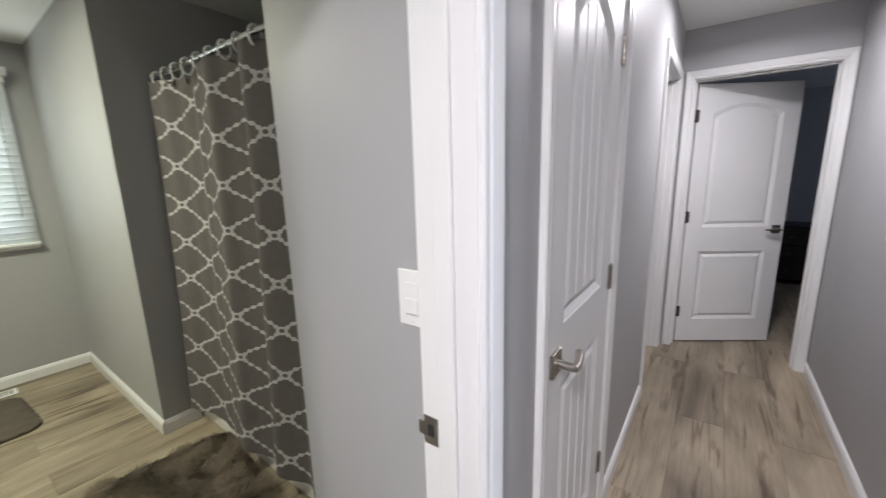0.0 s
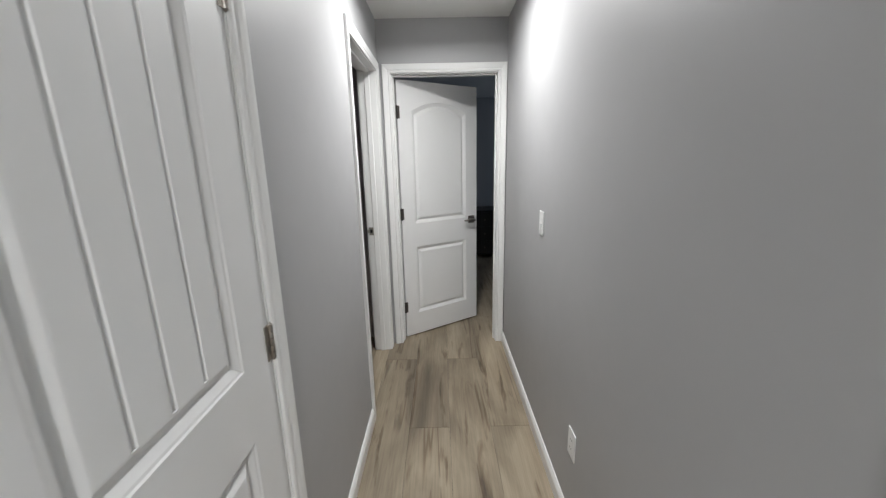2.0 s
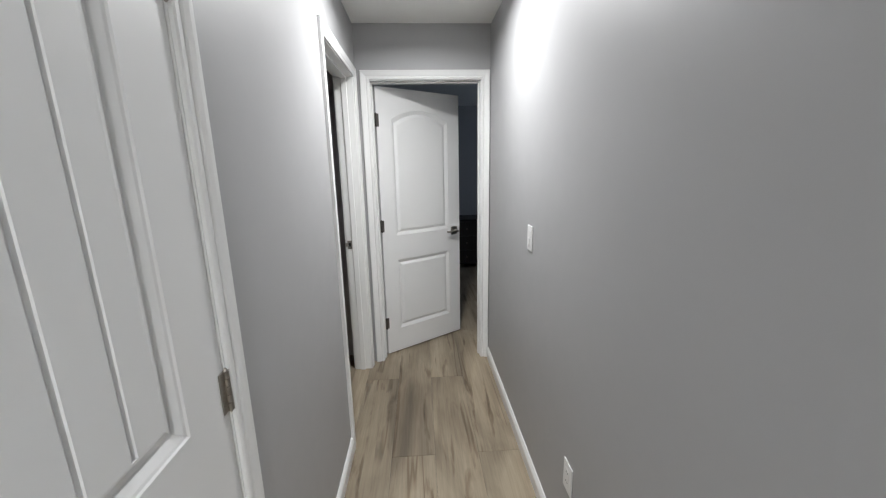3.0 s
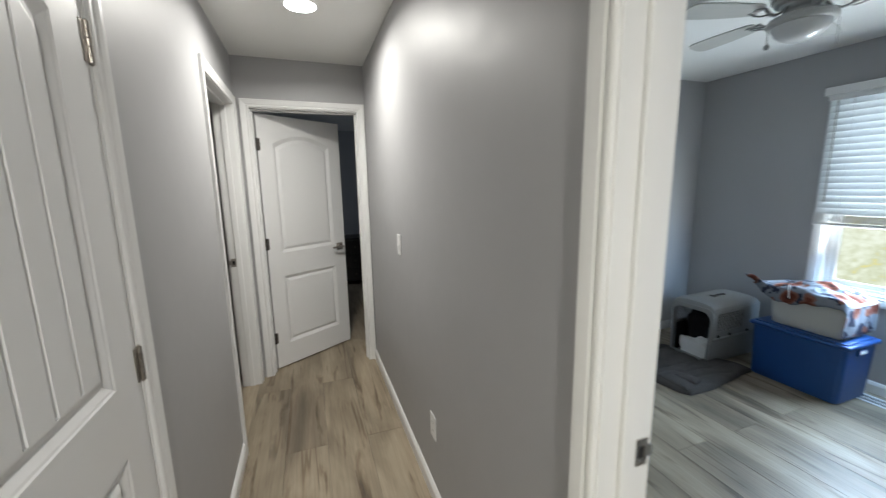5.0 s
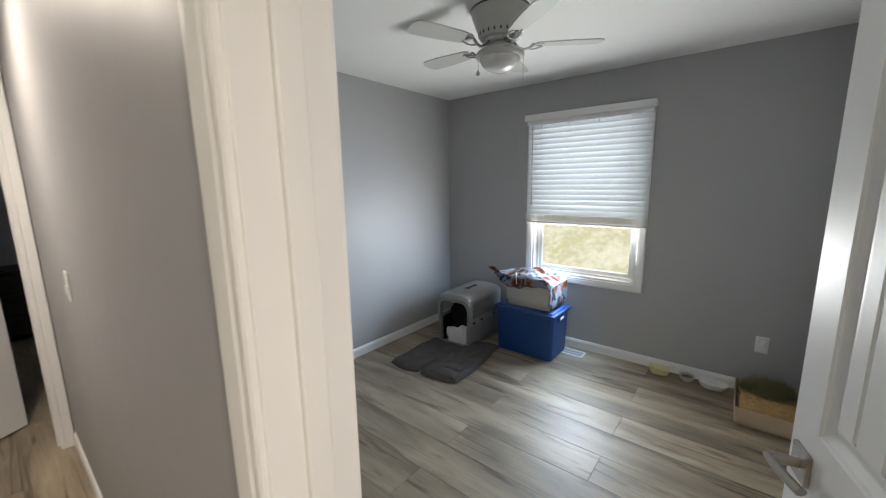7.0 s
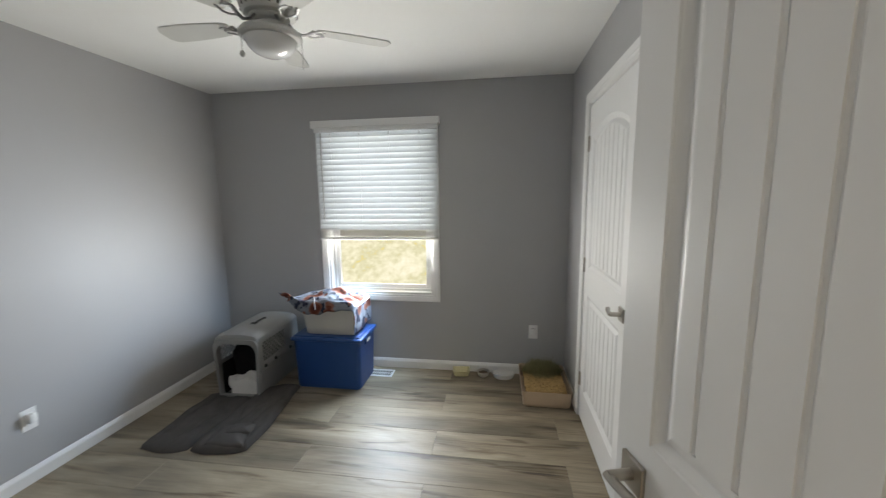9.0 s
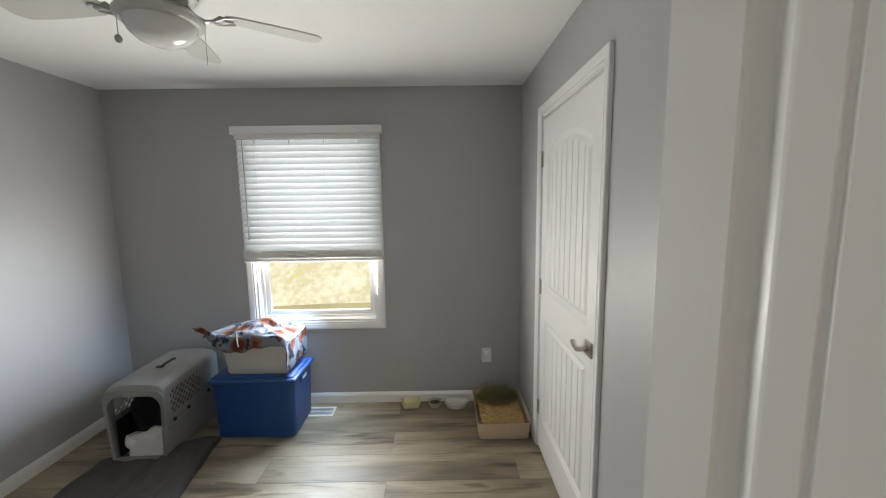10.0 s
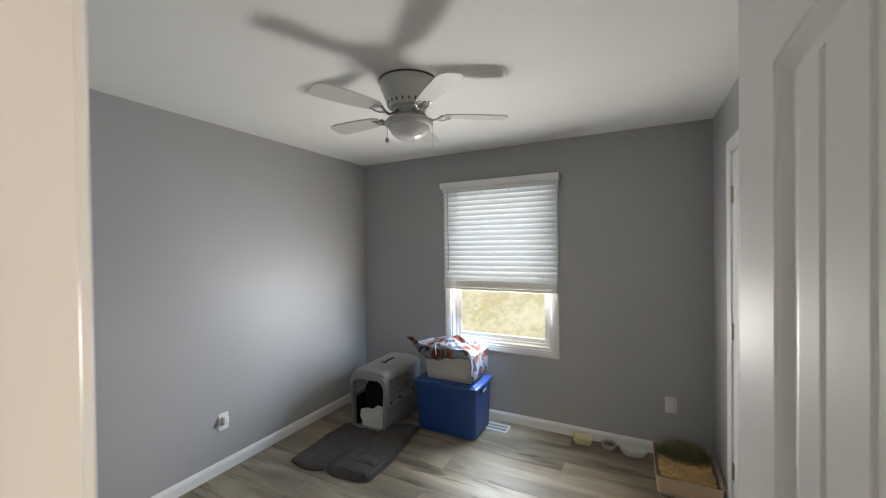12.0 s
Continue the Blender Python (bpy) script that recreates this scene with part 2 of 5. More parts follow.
wall_y("wall_between_rooms", -0.395, XL - T, YE + T, 7.0)
wall_x("wall_far_north", 7.0, 7.1, -0.395, 3.3)
wall_y("wall_far_east", 3.2, 3.3, YE + T, 7.0)

bm = bmn()
box(bm, -4.2, 4.3, -1.9, 7.3, H, H + 0.12)
structure("ceiling", bm, CEIL, "flat white painted ceiling", "ceiling")
bm = bmn()
box(bm, -4.0, 4.1, -1.7, 7.1, -0.10, -0.007)
floor = structure("floor", bm, SUBFLOOR, "floor of grey-brown oak look planks", "floor")

#BEDROOM
# ---- doors, casings and baseboards ----
def casing_profile(w):
    """Across the casing from its inner edge: (distance, height)."""
    return [(0, 0), (0, 0.008), (0.004, 0.011), (0.012, 0.012), (0.018, 0.009), (0.024, 0.013), (w - 0.014, 0.0165), (w - 0.004, 0.0175), (w, 0.014), (w, 0)]


def casing(parent, a0, a1, top, w, put):
    """Mitred casing round an opening a0..a1. put maps (along, out, z) to the place."""
    prof = casing_profile(w)
    for side in ("l", "r", "t"):
        bm = bmn()
        rows = []
        for d, h in prof:
            if side == "l":
                rows.append((put(a0 - d, h, 0.0), put(a0 - d, h, top + d)))
            elif side == "r":
                rows.append((put(a1 + d, h, 0.0), put(a1 + d, h, top + d)))
            else:
                rows.append((put(a0 - d, h, top + d), put(a1 + d, h, top + d)))
        vs = [(bm.verts.new(p), bm.verts.new(q)) for p, q in rows]
        for (a, b), (c, d2) in zip(vs, vs[1:]):
            bm.faces.new((a, b, d2, c))
        bm.faces.new([v[0] for v in vs])
        bm.faces.new([v[1] for v in vs][::-1])
        part("casing", bm, TRIM, parent)


def frame_of(name, o, axis, f0, f1, stop_at, w=0.057, sides=(True, True), label="white painted door frame with moulded casing"):
    """Jambs, stops and casings of a doorway o in a wall whose faces lie at f0 < f1 on the other axis. stop_at: range of the stop."""
    ob = thing(name, label, "door frame", kind="structure")

    def P(al, ac, z):
        return (ac, al, z) if axis == "y" else (al, ac, z)

    def bx(bm, a0, a1, c0, c1, z0, z1, bev=0.0015):
        p, q = P(a0, c0, z0), P(a1, c1, z1)
        box(bm, min(p[0], q[0]), max(p[0], q[0]), min(p[1], q[1]), max(p[1], q[1]), z0, z1, bev, 1)

    a0, a1 = o
    for (u0, u1, z0, z1) in ((a0 - J, a0, 0, DH), (a1, a1 + J, 0, DH), (a0 - J, a1 + J, DH, DH + J)):
        bm = bmn()
        bx(bm, u0, u1, f0 - 0.001, f1 + 0.001, z0, z1)
        part("jamb", bm, TRIM, ob)
    if stop_at:
        s0, s1 = stop_at
        for (u0, u1, z0, z1) in ((a0, a0 + 0.011, 0, DH), (a1 - 0.011, a1, 0, DH), (a0 + 0.011, a1 - 0.011, DH - 0.011, DH)):
            bm = bmn()
            bx(bm, u0, u1, s0, s1, z0, z1, 0.002)
            part("stop", bm, TRIM, ob)
    if sides[0]:
        casing(ob, a0 - 0.005, a1 + 0.005, DH + 0.005, w, lambda al, h, z: P(al, f0 - h, z))
    if sides[1]:
        casing(ob, a0 - 0.005, a1 + 0.005, DH + 0.005, w, lambda al, h, z: P(al, f1 + h, z))
    return ob


def panel_loop(x0, x1, z0, z1, rise, d, n=16):
    """Outline of a door panel set in by d; rise: height of its arched top."""
    pts = [(x0 + d, z0 + d), (x1 - d, z0 + d)]
    c, hw = (x0 + x1) / 2, (x1 - x0) / 2
    for i in range(n + 1):
        s = 1 - 2 * i / n
        x = c + s * (hw - d)
        pts.append((x, z1 - d + rise * (1 - s * s)))
    return pts


STEPS = [(0.0, 0.0), (0.003, 0.0030), (0.008, 0.0046), (0.014, 0.0080), (0.023, 0.0128), (0.027, 0.0128), (0.036, 0.0085), (0.045, 0.0042), (0.050, 0.0036)]


def panel_mesh(x0, x1, z0, z1, rise, y, out, plain=False, pitch=0.075):
    """A moulded door panel with a planked, V-grooved field."""
    bm = bmn()
    V = lambda x, z, d: bm.verts.new((x, y - out * d, z))
    rings = [[V(x, z, dep) for x, z in panel_loop(x0, x1, z0, z1, rise, ins)] for ins, dep in STEPS + [(STEPS[-1][0], STEPS[-1][1] + 0.006)]]
    n = len(rings[0])
    for a, b in zip(rings, rings[1:]):
        for i in range(n):
            bm.faces.new((a[i], a[(i + 1) % n], b[(i + 1) % n], b[i]))
    ins, dep = STEPS[-1]
    c, hw = (x0 + x1) / 2, (x1 - x0) / 2
    fx0, fx1 = x0 + ins, x1 - ins
    cnt = 0 if plain else int((fx1 - fx0 - 0.05) / pitch) + 1
    xs = [(fx0, dep)]
    for k in range(cnt):
        g = c + pitch * (k - (cnt - 1) / 2)
        xs += [(g - 0.006, dep), (g - 0.0045, dep + 0.0022), (g, dep + 0.0042), (g + 0.0045, dep + 0.0022), (g + 0.006, dep)]
    xs.append((fx1, dep))
    fine = []
    for (xa, da), (xb, db) in zip(xs, xs[1:]):
        k = max(1, round((xb - xa) / 0.02))
        fine += [(xa + (xb - xa) * i / k, da + (db - da) * i / k) for i in range(k)]
    fine.append(xs[-1])
    cols = []
    for x, d in fine:
        s = max(-1, min(1, (x - c) / (hw - ins)))
        cols.append((V(x, z0 + ins, d), V(x, z1 - ins + rise * (1 - s * s), d)))
    for (a, b), (p, q) in zip(cols, cols[1:]):
        bm.faces.new((a, p, q, b))
    bmesh.ops.recalc_face_normals(bm, faces=bm.faces)
    me = bpy.data.meshes.new("panel")
    bm.to_mesh(me)
    bm.free()
    me.materials.append(DOOR)
    return me


def slab(parent, w, h=2.012, t=0.035, plain=False, st=0.106, pitch=0.075):
    """Stiles and rails as one slab, with two moulded panels let into each face."""
    panels = [(st, w - st, 0.19, 0.757, 0.0), (st, w - st, 0.95, 1.80, 0.07)] if plain else [(st, w - st, 0.205, 0.855, 0.0), (st, w - st, 1.025, 1.805, 0.075)]
    bm = bmn()
    faces = []
    for y in (0.0, t):
        outer = [bm.verts.new((x, y, z)) for x, z in ((0, 0), (w, 0), (w, h), (0, h))]
        edges = [bm.edges.new((outer[i], outer[(i + 1) % 4])) for i in range(4)]
        for p in panels:
            ring = [bm.verts.new((x, y, z)) for x, z in panel_loop(*p, 0.0)]
            edges += [bm.edges.new((ring[i], ring[(i + 1) % len(ring)])) for i in range(len(ring))]
        bmesh.ops.triangle_fill(bm, edges=edges, use_beauty=True)
        faces.append(outer)
    a, b = faces
    for i in range(4):
        bm.faces.new((a[i], a[(i + 1) % 4], b[(i + 1) % 4], b[i]))
    s = part("slab", bm, DOOR, parent)
    s.location = (0, 0, 0.012)
    for y, out in ((0.0, -1), (t, 1)):
        for p in panels:
            ob = new("panel", panel_mesh(*p, y, out, plain, pitch))
            ob.parent = parent
            ob.location = (0, 0, 0.012)


def lever(parent, x, z, y, out, way):
    """A square rose and curved lever on a slab face at y; way: +1 or -1 along the slab."""
    h = new("handle")
    h.parent = parent
    h["label"] = "satin nickel lever handle with square rose"
    bm = bmn()
    box(bm, x - 0.032, x + 0.032, min(y, y + out * 0.009), max(y, y + out * 0.009), z - 0.032, z + 0.032, 0.002, 2)
    part("rose", bm, NICKEL, h)
    bm = bmn()
    cyl(bm, (x, y + out * 0.009, z), (x, y + out * 0.055, z), 0.0105)
    part("neck", bm, NICKEL, h, smooth=True)
    bm = bmn()
    pts = []
    for i in range(13):
        s = i / 12
        pts.append((x + way * (-0.006 + 0.100 * s), y + out * (0.053 - 0.017 * s * s), z))
    tube(bm, pts, 0.0105, 12, 0.72)
    part("lever", bm, NICKEL, h, smooth=True)
    return h


def hinge(parent, m, material=NICKEL, z=1.0):
    h = new("hinge")
    h.parent = parent
    h.matrix_basis = m
    bm = bmn()
    for k in range(5):
        cyl(bm, (0, 0, -0.044 + k * 0.0178), (0, 0, -0.044 + (k + 1) * 0.0178 - 0.0012), 0.0062, seg=14)
    cyl(bm, (0, 0, 0.0445), (0, 0, 0.049), 0.0045, 0.002, seg=12)
    cyl(bm, (0, 0, -0.049), (0, 0, -0.0445), 0.002, 0.0045, seg=12)
    part("knuckle", bm, material, h, smooth=True)
    for s, w in ((-1, 0.008 if z > 0 else 0.022), (1, 0.022 if z > 0 else 0.008)):
        bm = bmn()
        box(bm, min(0, s * w), max(0, s * w), 0.0015, 0.0045, -0.044, 0.044, 0.0008, 1)
        for q in (-0.028, 0.0, 0.028):
            cyl(bm, (s * w * 0.62, 0.0018, q), (s * w * 0.62, 0.0008, q), 0.0036, seg=10)
        part("leaf", bm, material, h)
    return h


def door(name, w, m, handle_z, label, hinge_out, hinge_mat=None, levers=(True, True), handle_x=None, plain=False, stile=0.096, pitch=0.075):
    """A slab from the hinge edge along +x, faces at y=0 and y=0.035. hinge_out: face with the knuckles, -1 (y=0) or +1."""
    ob = thing(name, label, "door", m, kind="structure")
    slab(ob, w, plain=plain, st=stile, pitch=pitch)
    hx = w - 0.062 if handle_x is None else handle_x
    if levers[0]:
        lever(ob, hx, handle_z, 0.0, -1, -1)
    if levers[1]:
        lever(ob, hx, handle_z, 0.035, 1, -1)
    for z in (0.27, 1.045, 1.80):
        y = -0.004 if hinge_out < 0 else 0.039
        hinge(ob, pose(-0.003, y, z, 0, 0, 0 if hinge_out < 0 else 180), hinge_mat or NICKEL, -hinge_out)
    return ob


def strike(name, m):
    """Strike plate, in the plane y=0 with its lip over x."""
    ob = thing(name, "satin nickel strike plate on the door jamb", "strike plate", m)
    bm = bmn()
    box(bm, -0.016, 0.016, -0.0015, 0.0015, -0.029, -0.013, 0.0005, 1)
    box(bm, -0.016, 0.016, -0.0015, 0.0015, 0.013, 0.029, 0.0005, 1)
    box(bm, -0.016, -0.008, -0.0015, 0.0015, -0.013, 0.013, 0.0004, 1)
    box(bm, 0.008, 0.028, -0.0015, 0.0015, -0.013, 0.013, 0.0004, 1)
    part("plate", bm, NICKEL, ob)
    bm = bmn()
    box(bm, -0.008, 0.008, -0.0008, 0.0004, -0.013, 0.013)
    part("latch_hole", bm, DARK, ob)
    for z in (-0.021, 0.021):
        bm = bmn()
        cyl(bm, (0, -0.0015, z), (0, -0.003, z), 0.0035, 0.0028, 12)
        part("screw", bm, NICKEL, ob)
    return ob


frame_of("door_frame_bathroom", BATH, "y", XL - T, XL, (XL - 0.075, XL - 0.040))
frame_of("door_frame_hall_closet", CLOS, "y", XL - T, XL, (XL - 0.09, XL - 0.040), w=0.050, sides=(False, True))
frame_of("door_frame_left_room", LEFT, "y", XL - T, XL, (XL - 0.075, XL - 0.040))
frame_of("door_frame_bedroom", BEDD, "y", XR, BX0, (XR + 0.045, XR + 0.080))
frame_of("door_frame_hall_end", ENDD, "x", YE, YE + T, (YE + 0.040, YE + 0.075))
frame_of("door_frame_bedroom_closet", BCLO, "x", BY0 - T, BY0, (BY0 - 0.09, BY0 - 0.04), sides=(False, True))

# closed hall closet door, hinged on its far side, flush with the hallway face
door("door_hall_closet", CLOS[1] - CLOS[0] - 0.008, pose(XL - 0.001, CLOS[1] - 0.004, 0, 0, 0, -90) @ pose(0, -0.035, 0), 0.955,
     "closed white moulded planked closet door with lever", 1, levers=(False, True), stile=0.122, pitch=0.08)
# hall end door, hinged on its left, standing ajar into the dark room
ENDANG = 33
door("door_hall_end", ENDD[1] - ENDD[0] - 0.006, pose(ENDD[0] + 0.003, YE + T - 0.002, 0, 0, 0, ENDANG) @ pose(0, -0.035, 0), 0.94,
     "white two-panel door standing ajar into a dark room", -1, BRONZE, plain=True, stile=0.118)
# bedroom door, open into the room
BEDANG = 14.5
door("door_bedroom", BEDD[1] - BEDD[0] - 0.006, pose(BX0 - 0.002, BEDD[0] + 0.003, 0, 0, 0, BEDANG) @ pose(0, 0, 0), 0.955,
     "white planked bedroom door standing wide open", -1)
# bedroom closet door
door("door_bedroom_closet", BCLO[1] - BCLO[0] - 0.008, pose(BCLO[1] - 0.004, BY0 - 0.001, 0, 0, 0, 180), 0.955,
     "closed white planked closet door with lever", -1, levers=(True, False), handle_x=BCLO[1] - BCLO[0] - 0.062)
# bathroom door, folded back behind its near jamb
door("door_bathroom", 0.706, pose(XL - T - 0.002, BATH[0] + 0.003, 0, 0, 0, 182), 0.955, "white bathroom door swung fully open", 1)
# left room door, swung into that room
door("door_left_room", 0.764, pose(XL - T - 0.002, LEFT[0] + 0.003, 0, 0, 0, 181), 0.955, "white door swung open into a dark room", 1, BRONZE)

strike("strike_plate", pose(XL - T + 0.014, BATH[1] - 0.0005, 0.955, 0, 0, 180))
strike("strike_plate", pose(BX0 - 0.022, BEDD[1] - 0.0005, 0.955))
strike("strike_plate", pose(XL - T + 0.022, LEFT[1] - 0.0005, 0.955, 0, 0, 180))


def baseboard(name, p, q, n):
    """A baseboard along p..q on the floor; n: the way out from the wall."""
    bm = bmn()
    prof = [(0.0, 0.0), (0.0145, 0.0), (0.0145, 0.058), (0.0115, 0.066), (0.0085, 0.072), (0.0045, 0.079), (0.0, 0.081)]
    rows = [[bm.verts.new((x + n[0] * d, y + n[1] * d, z)) for d, z in prof] for x, y in (p, q)]
    for i in range(len(prof)):
        j = (i + 1) % len(prof)
        bm.faces.new((rows[0][i], rows[0][j], rows[1][j], rows[1][i]))
    bm.faces.new(rows[0])
    bm.faces.new(rows[1][::-1])
    return structure(name, bm, TRIM, "white painted wooden baseboard along the wall", "baseboard")


C = 0.063
baseboard("baseboard_hall_1", (XL, CLOS[1] + 0.056), (XL, LEFT[0] - C), (1, 0))
baseboard("baseboard_hall_2", (XL, BATH[1] + C), (XL, CLOS[0] - 0.056), (1, 0))
baseboard("baseboard_hall_3", (XR, BEDD[1] + C), (XR, YE - 0.001), (-1, 0))
baseboard("baseboard_hall_4", (XR, -1.6), (XR, BEDD[0] - C), (-1, 0))
baseboard("baseboard_hall_5", (XL, -1.6), (XL, BATH[0] - C), (1, 0))
baseboard("baseboard_bedroom_1", (BX0, BY1), (BX1, BY1), (0, -1))
baseboard("baseboard_bedroom_2", (BX1, BY0), (BX1, BY1 - 0.013), (-1, 0))
baseboard("baseboard_bedroom_3", (BX0 + 0.013, BY0), (BCLO[0] - C, BY0), (0, 1))
baseboard("baseboard_bedroom_4", (BCLO[1] + C, BY0), (BX1 - 0.013, BY0), (0, 1))
baseboard("baseboard_bedroom_5", (BX0, BEDD[1] + C), (BX0, BY1 - 0.013), (1, 0))
baseboard("baseboard_bath_1", (-3.9, -1.6), (-3.9, 0.70), (1, 0))
baseboard("baseboard_bath_2", (-3.887, 0.70), (-2.33 + 0.0125, 0.70), (0, -1))
baseboard("baseboard_bath_3", (-2.33, 0.70), (-2.33, 0.885), (1, 0))
baseboard("baseboard_bath_4", (-0.765, 0.636), (XL - T - 0.018, 0.636), (0, -1))
baseboard("baseboard_far_1", (XL - T, YE + T + 0.1), (XL - T, 7.0), (1, 0))
baseboard("baseboard_far_2", (XL - T + 0.013, 7.0), (3.2, 7.0), (0, -1))


# ---- bedroom window, blind and the garden outside ----
def cloth_mat(name, colour, scale=8.0, bump=0.5, bump_scale=500, vary=0.12, tint=None):
    return mat(name, colour, 0.92, vary=vary, scale=scale, bump=bump, bump_scale=bump_scale, spec=0.15, tint=tint)


def slat_mat():
    m = bpy.data.materials.new("white_blind_slat")
    m.use_nodes = True
    n, lk = m.node_tree.nodes, m.node_tree.links
    b = n["Principled BSDF"]
    b.inputs["Base Color"].default_value, b.inputs["Roughness"].default_value = (0.82, 0.82, 0.79, 1), 0.45
    tr, mx = n.new("ShaderNodeBsdfTranslucent"), n.new("ShaderNodeMixShader")
    tr.inputs[0].default_value = (0.78, 0.83, 0.89, 1)
    mx.inputs[0].default_value = 0.42
    lk.new(b.outputs[0], mx.inputs[1])
    lk.new(tr.outputs[0], mx.inputs[2])
    lk.new(mx.outputs[0], n["Material Output"].inputs[0])
    return m


def glass_mat():
    m = bpy.data.materials.new("window_glass")
    m.use_nodes = True
    b = m.node_tree.nodes["Principled BSDF"]
    b.inputs["Base Color"].default_value, b.inputs["Roughness"].default_value = (0.97, 0.99, 0.98, 1), 0.01
    b.inputs["Transmission Weight"].default_value, b.inputs["IOR"].default_value = 1.0, 1.02
    return m


SLAT, GLASS = slat_mat(), glass_mat()
VINYL = mat("white_vinyl", (0.80, 0.80, 0.79), 0.38, vary=0.01)


def window(name, axis_x, side, o, label):
    """A sash window in a wall along y; axis_x: room face of the wall; side: +1 when outdoors lies at +x."""
    y0, y1, z0, z1 = o
    ob = thing(name, label, "window", kind="structure")

    def bx(nm, a, b, ya, yb, za, zb, material=VINYL, bev=0.003, parent=None):
        bm = bmn()
        xa, xb = axis_x + side * a, axis_x + side * b
        box(bm, min(xa, xb), max(xa, xb), ya, yb, za, zb, bev, 1)
        return part(nm, bm, material, parent or ob)

    # jamb liner
    for ya, yb, za, zb in ((y0, y0 + 0.016, z0, z1), (y1 - 0.016, y1, z0, z1), (y0 + 0.016, y1 - 0.016, z0, z0 + 0.016), (y0 + 0.016, y1 - 0.016, z1 - 0.016, z1)):
        bx("jamb", 0.001, 0.159, ya, yb, za, zb, TRIM, 0.001)
    # casing, picture framed
    prof = [(0, 0), (0, 0.008), (0.005, 0.012), (0.014, 0.011), (0.020, 0.014), (0.048, 0.0165), (0.056, 0.015), (0.060, 0.010), (0.060, 0)]
    cs = [(y0, z0), (y1, z0), (y1, z1), (y0, z1)]
    sg = [(-1, -1), (1, -1), (1, 1), (-1, 1)]
    for k in range(4):
        bm = bmn()
        (ya, za), (yb, zb), (sa, ta), (sb, tb) = cs[k], cs[(k + 1) % 4], sg[k], sg[(k + 1) % 4]
        vs = [(bm.verts.new((axis_x - side * h, ya + sa * d, za + ta * d)), bm.verts.new((axis_x - side * h, yb + sb * d, zb + tb * d))) for d, h in prof]
        for (a, b), (c, e) in zip(vs, vs[1:]):
            bm.faces.new((a, b, e, c))
        bm.faces.new([v[0] for v in vs])
        bm.faces.new([v[1] for v in vs][::-1])
        part("casing", bm, TRIM, ob)
    # frame and two sashes
    iy0, iy1, iz0, iz1 = y0 + 0.016, y1 - 0.016, z0 + 0.016, z1 - 0.016
    for ya, yb, za, zb in ((iy0, iy0 + 0.02, iz0, iz1), (iy1 - 0.02, iy1, iz0, iz1), (iy0 + 0.02, iy1 - 0.02, iz0, iz0 + 0.02), (iy0 + 0.02, iy1 - 0.02, iz1 - 0.02, iz1)):
        bx("window_frame", 0.06, 0.15, ya, yb, za, zb)
    zm = (z0 + z1) / 2
    for nm, a, za, zb in (("lower_sash", 0.07, iz0 + 0.02, zm + 0.02), ("upper_sash", 0.105, zm - 0.02, iz1 - 0.02)):
        s = new(nm)
        s.parent = ob
        ya, yb = iy0 + 0.02, iy1 - 0.02
        for p, q, u, v in ((ya, ya + 0.034, za, zb), (yb - 0.034, yb, za, zb), (ya + 0.034, yb - 0.034, za, za + 0.034), (ya + 0.034, yb - 0.034, zb - 0.034, zb)):
            bx("sash_rail", a, a + 0.032, p, q, u, v, parent=s)
        g = bx("pane", a + 0.013, a + 0.018, ya + 0.03, yb - 0.03, za + 0.03, zb - 0.03, GLASS, 0, parent=s)
        g.visible_shadow = False
    return ob


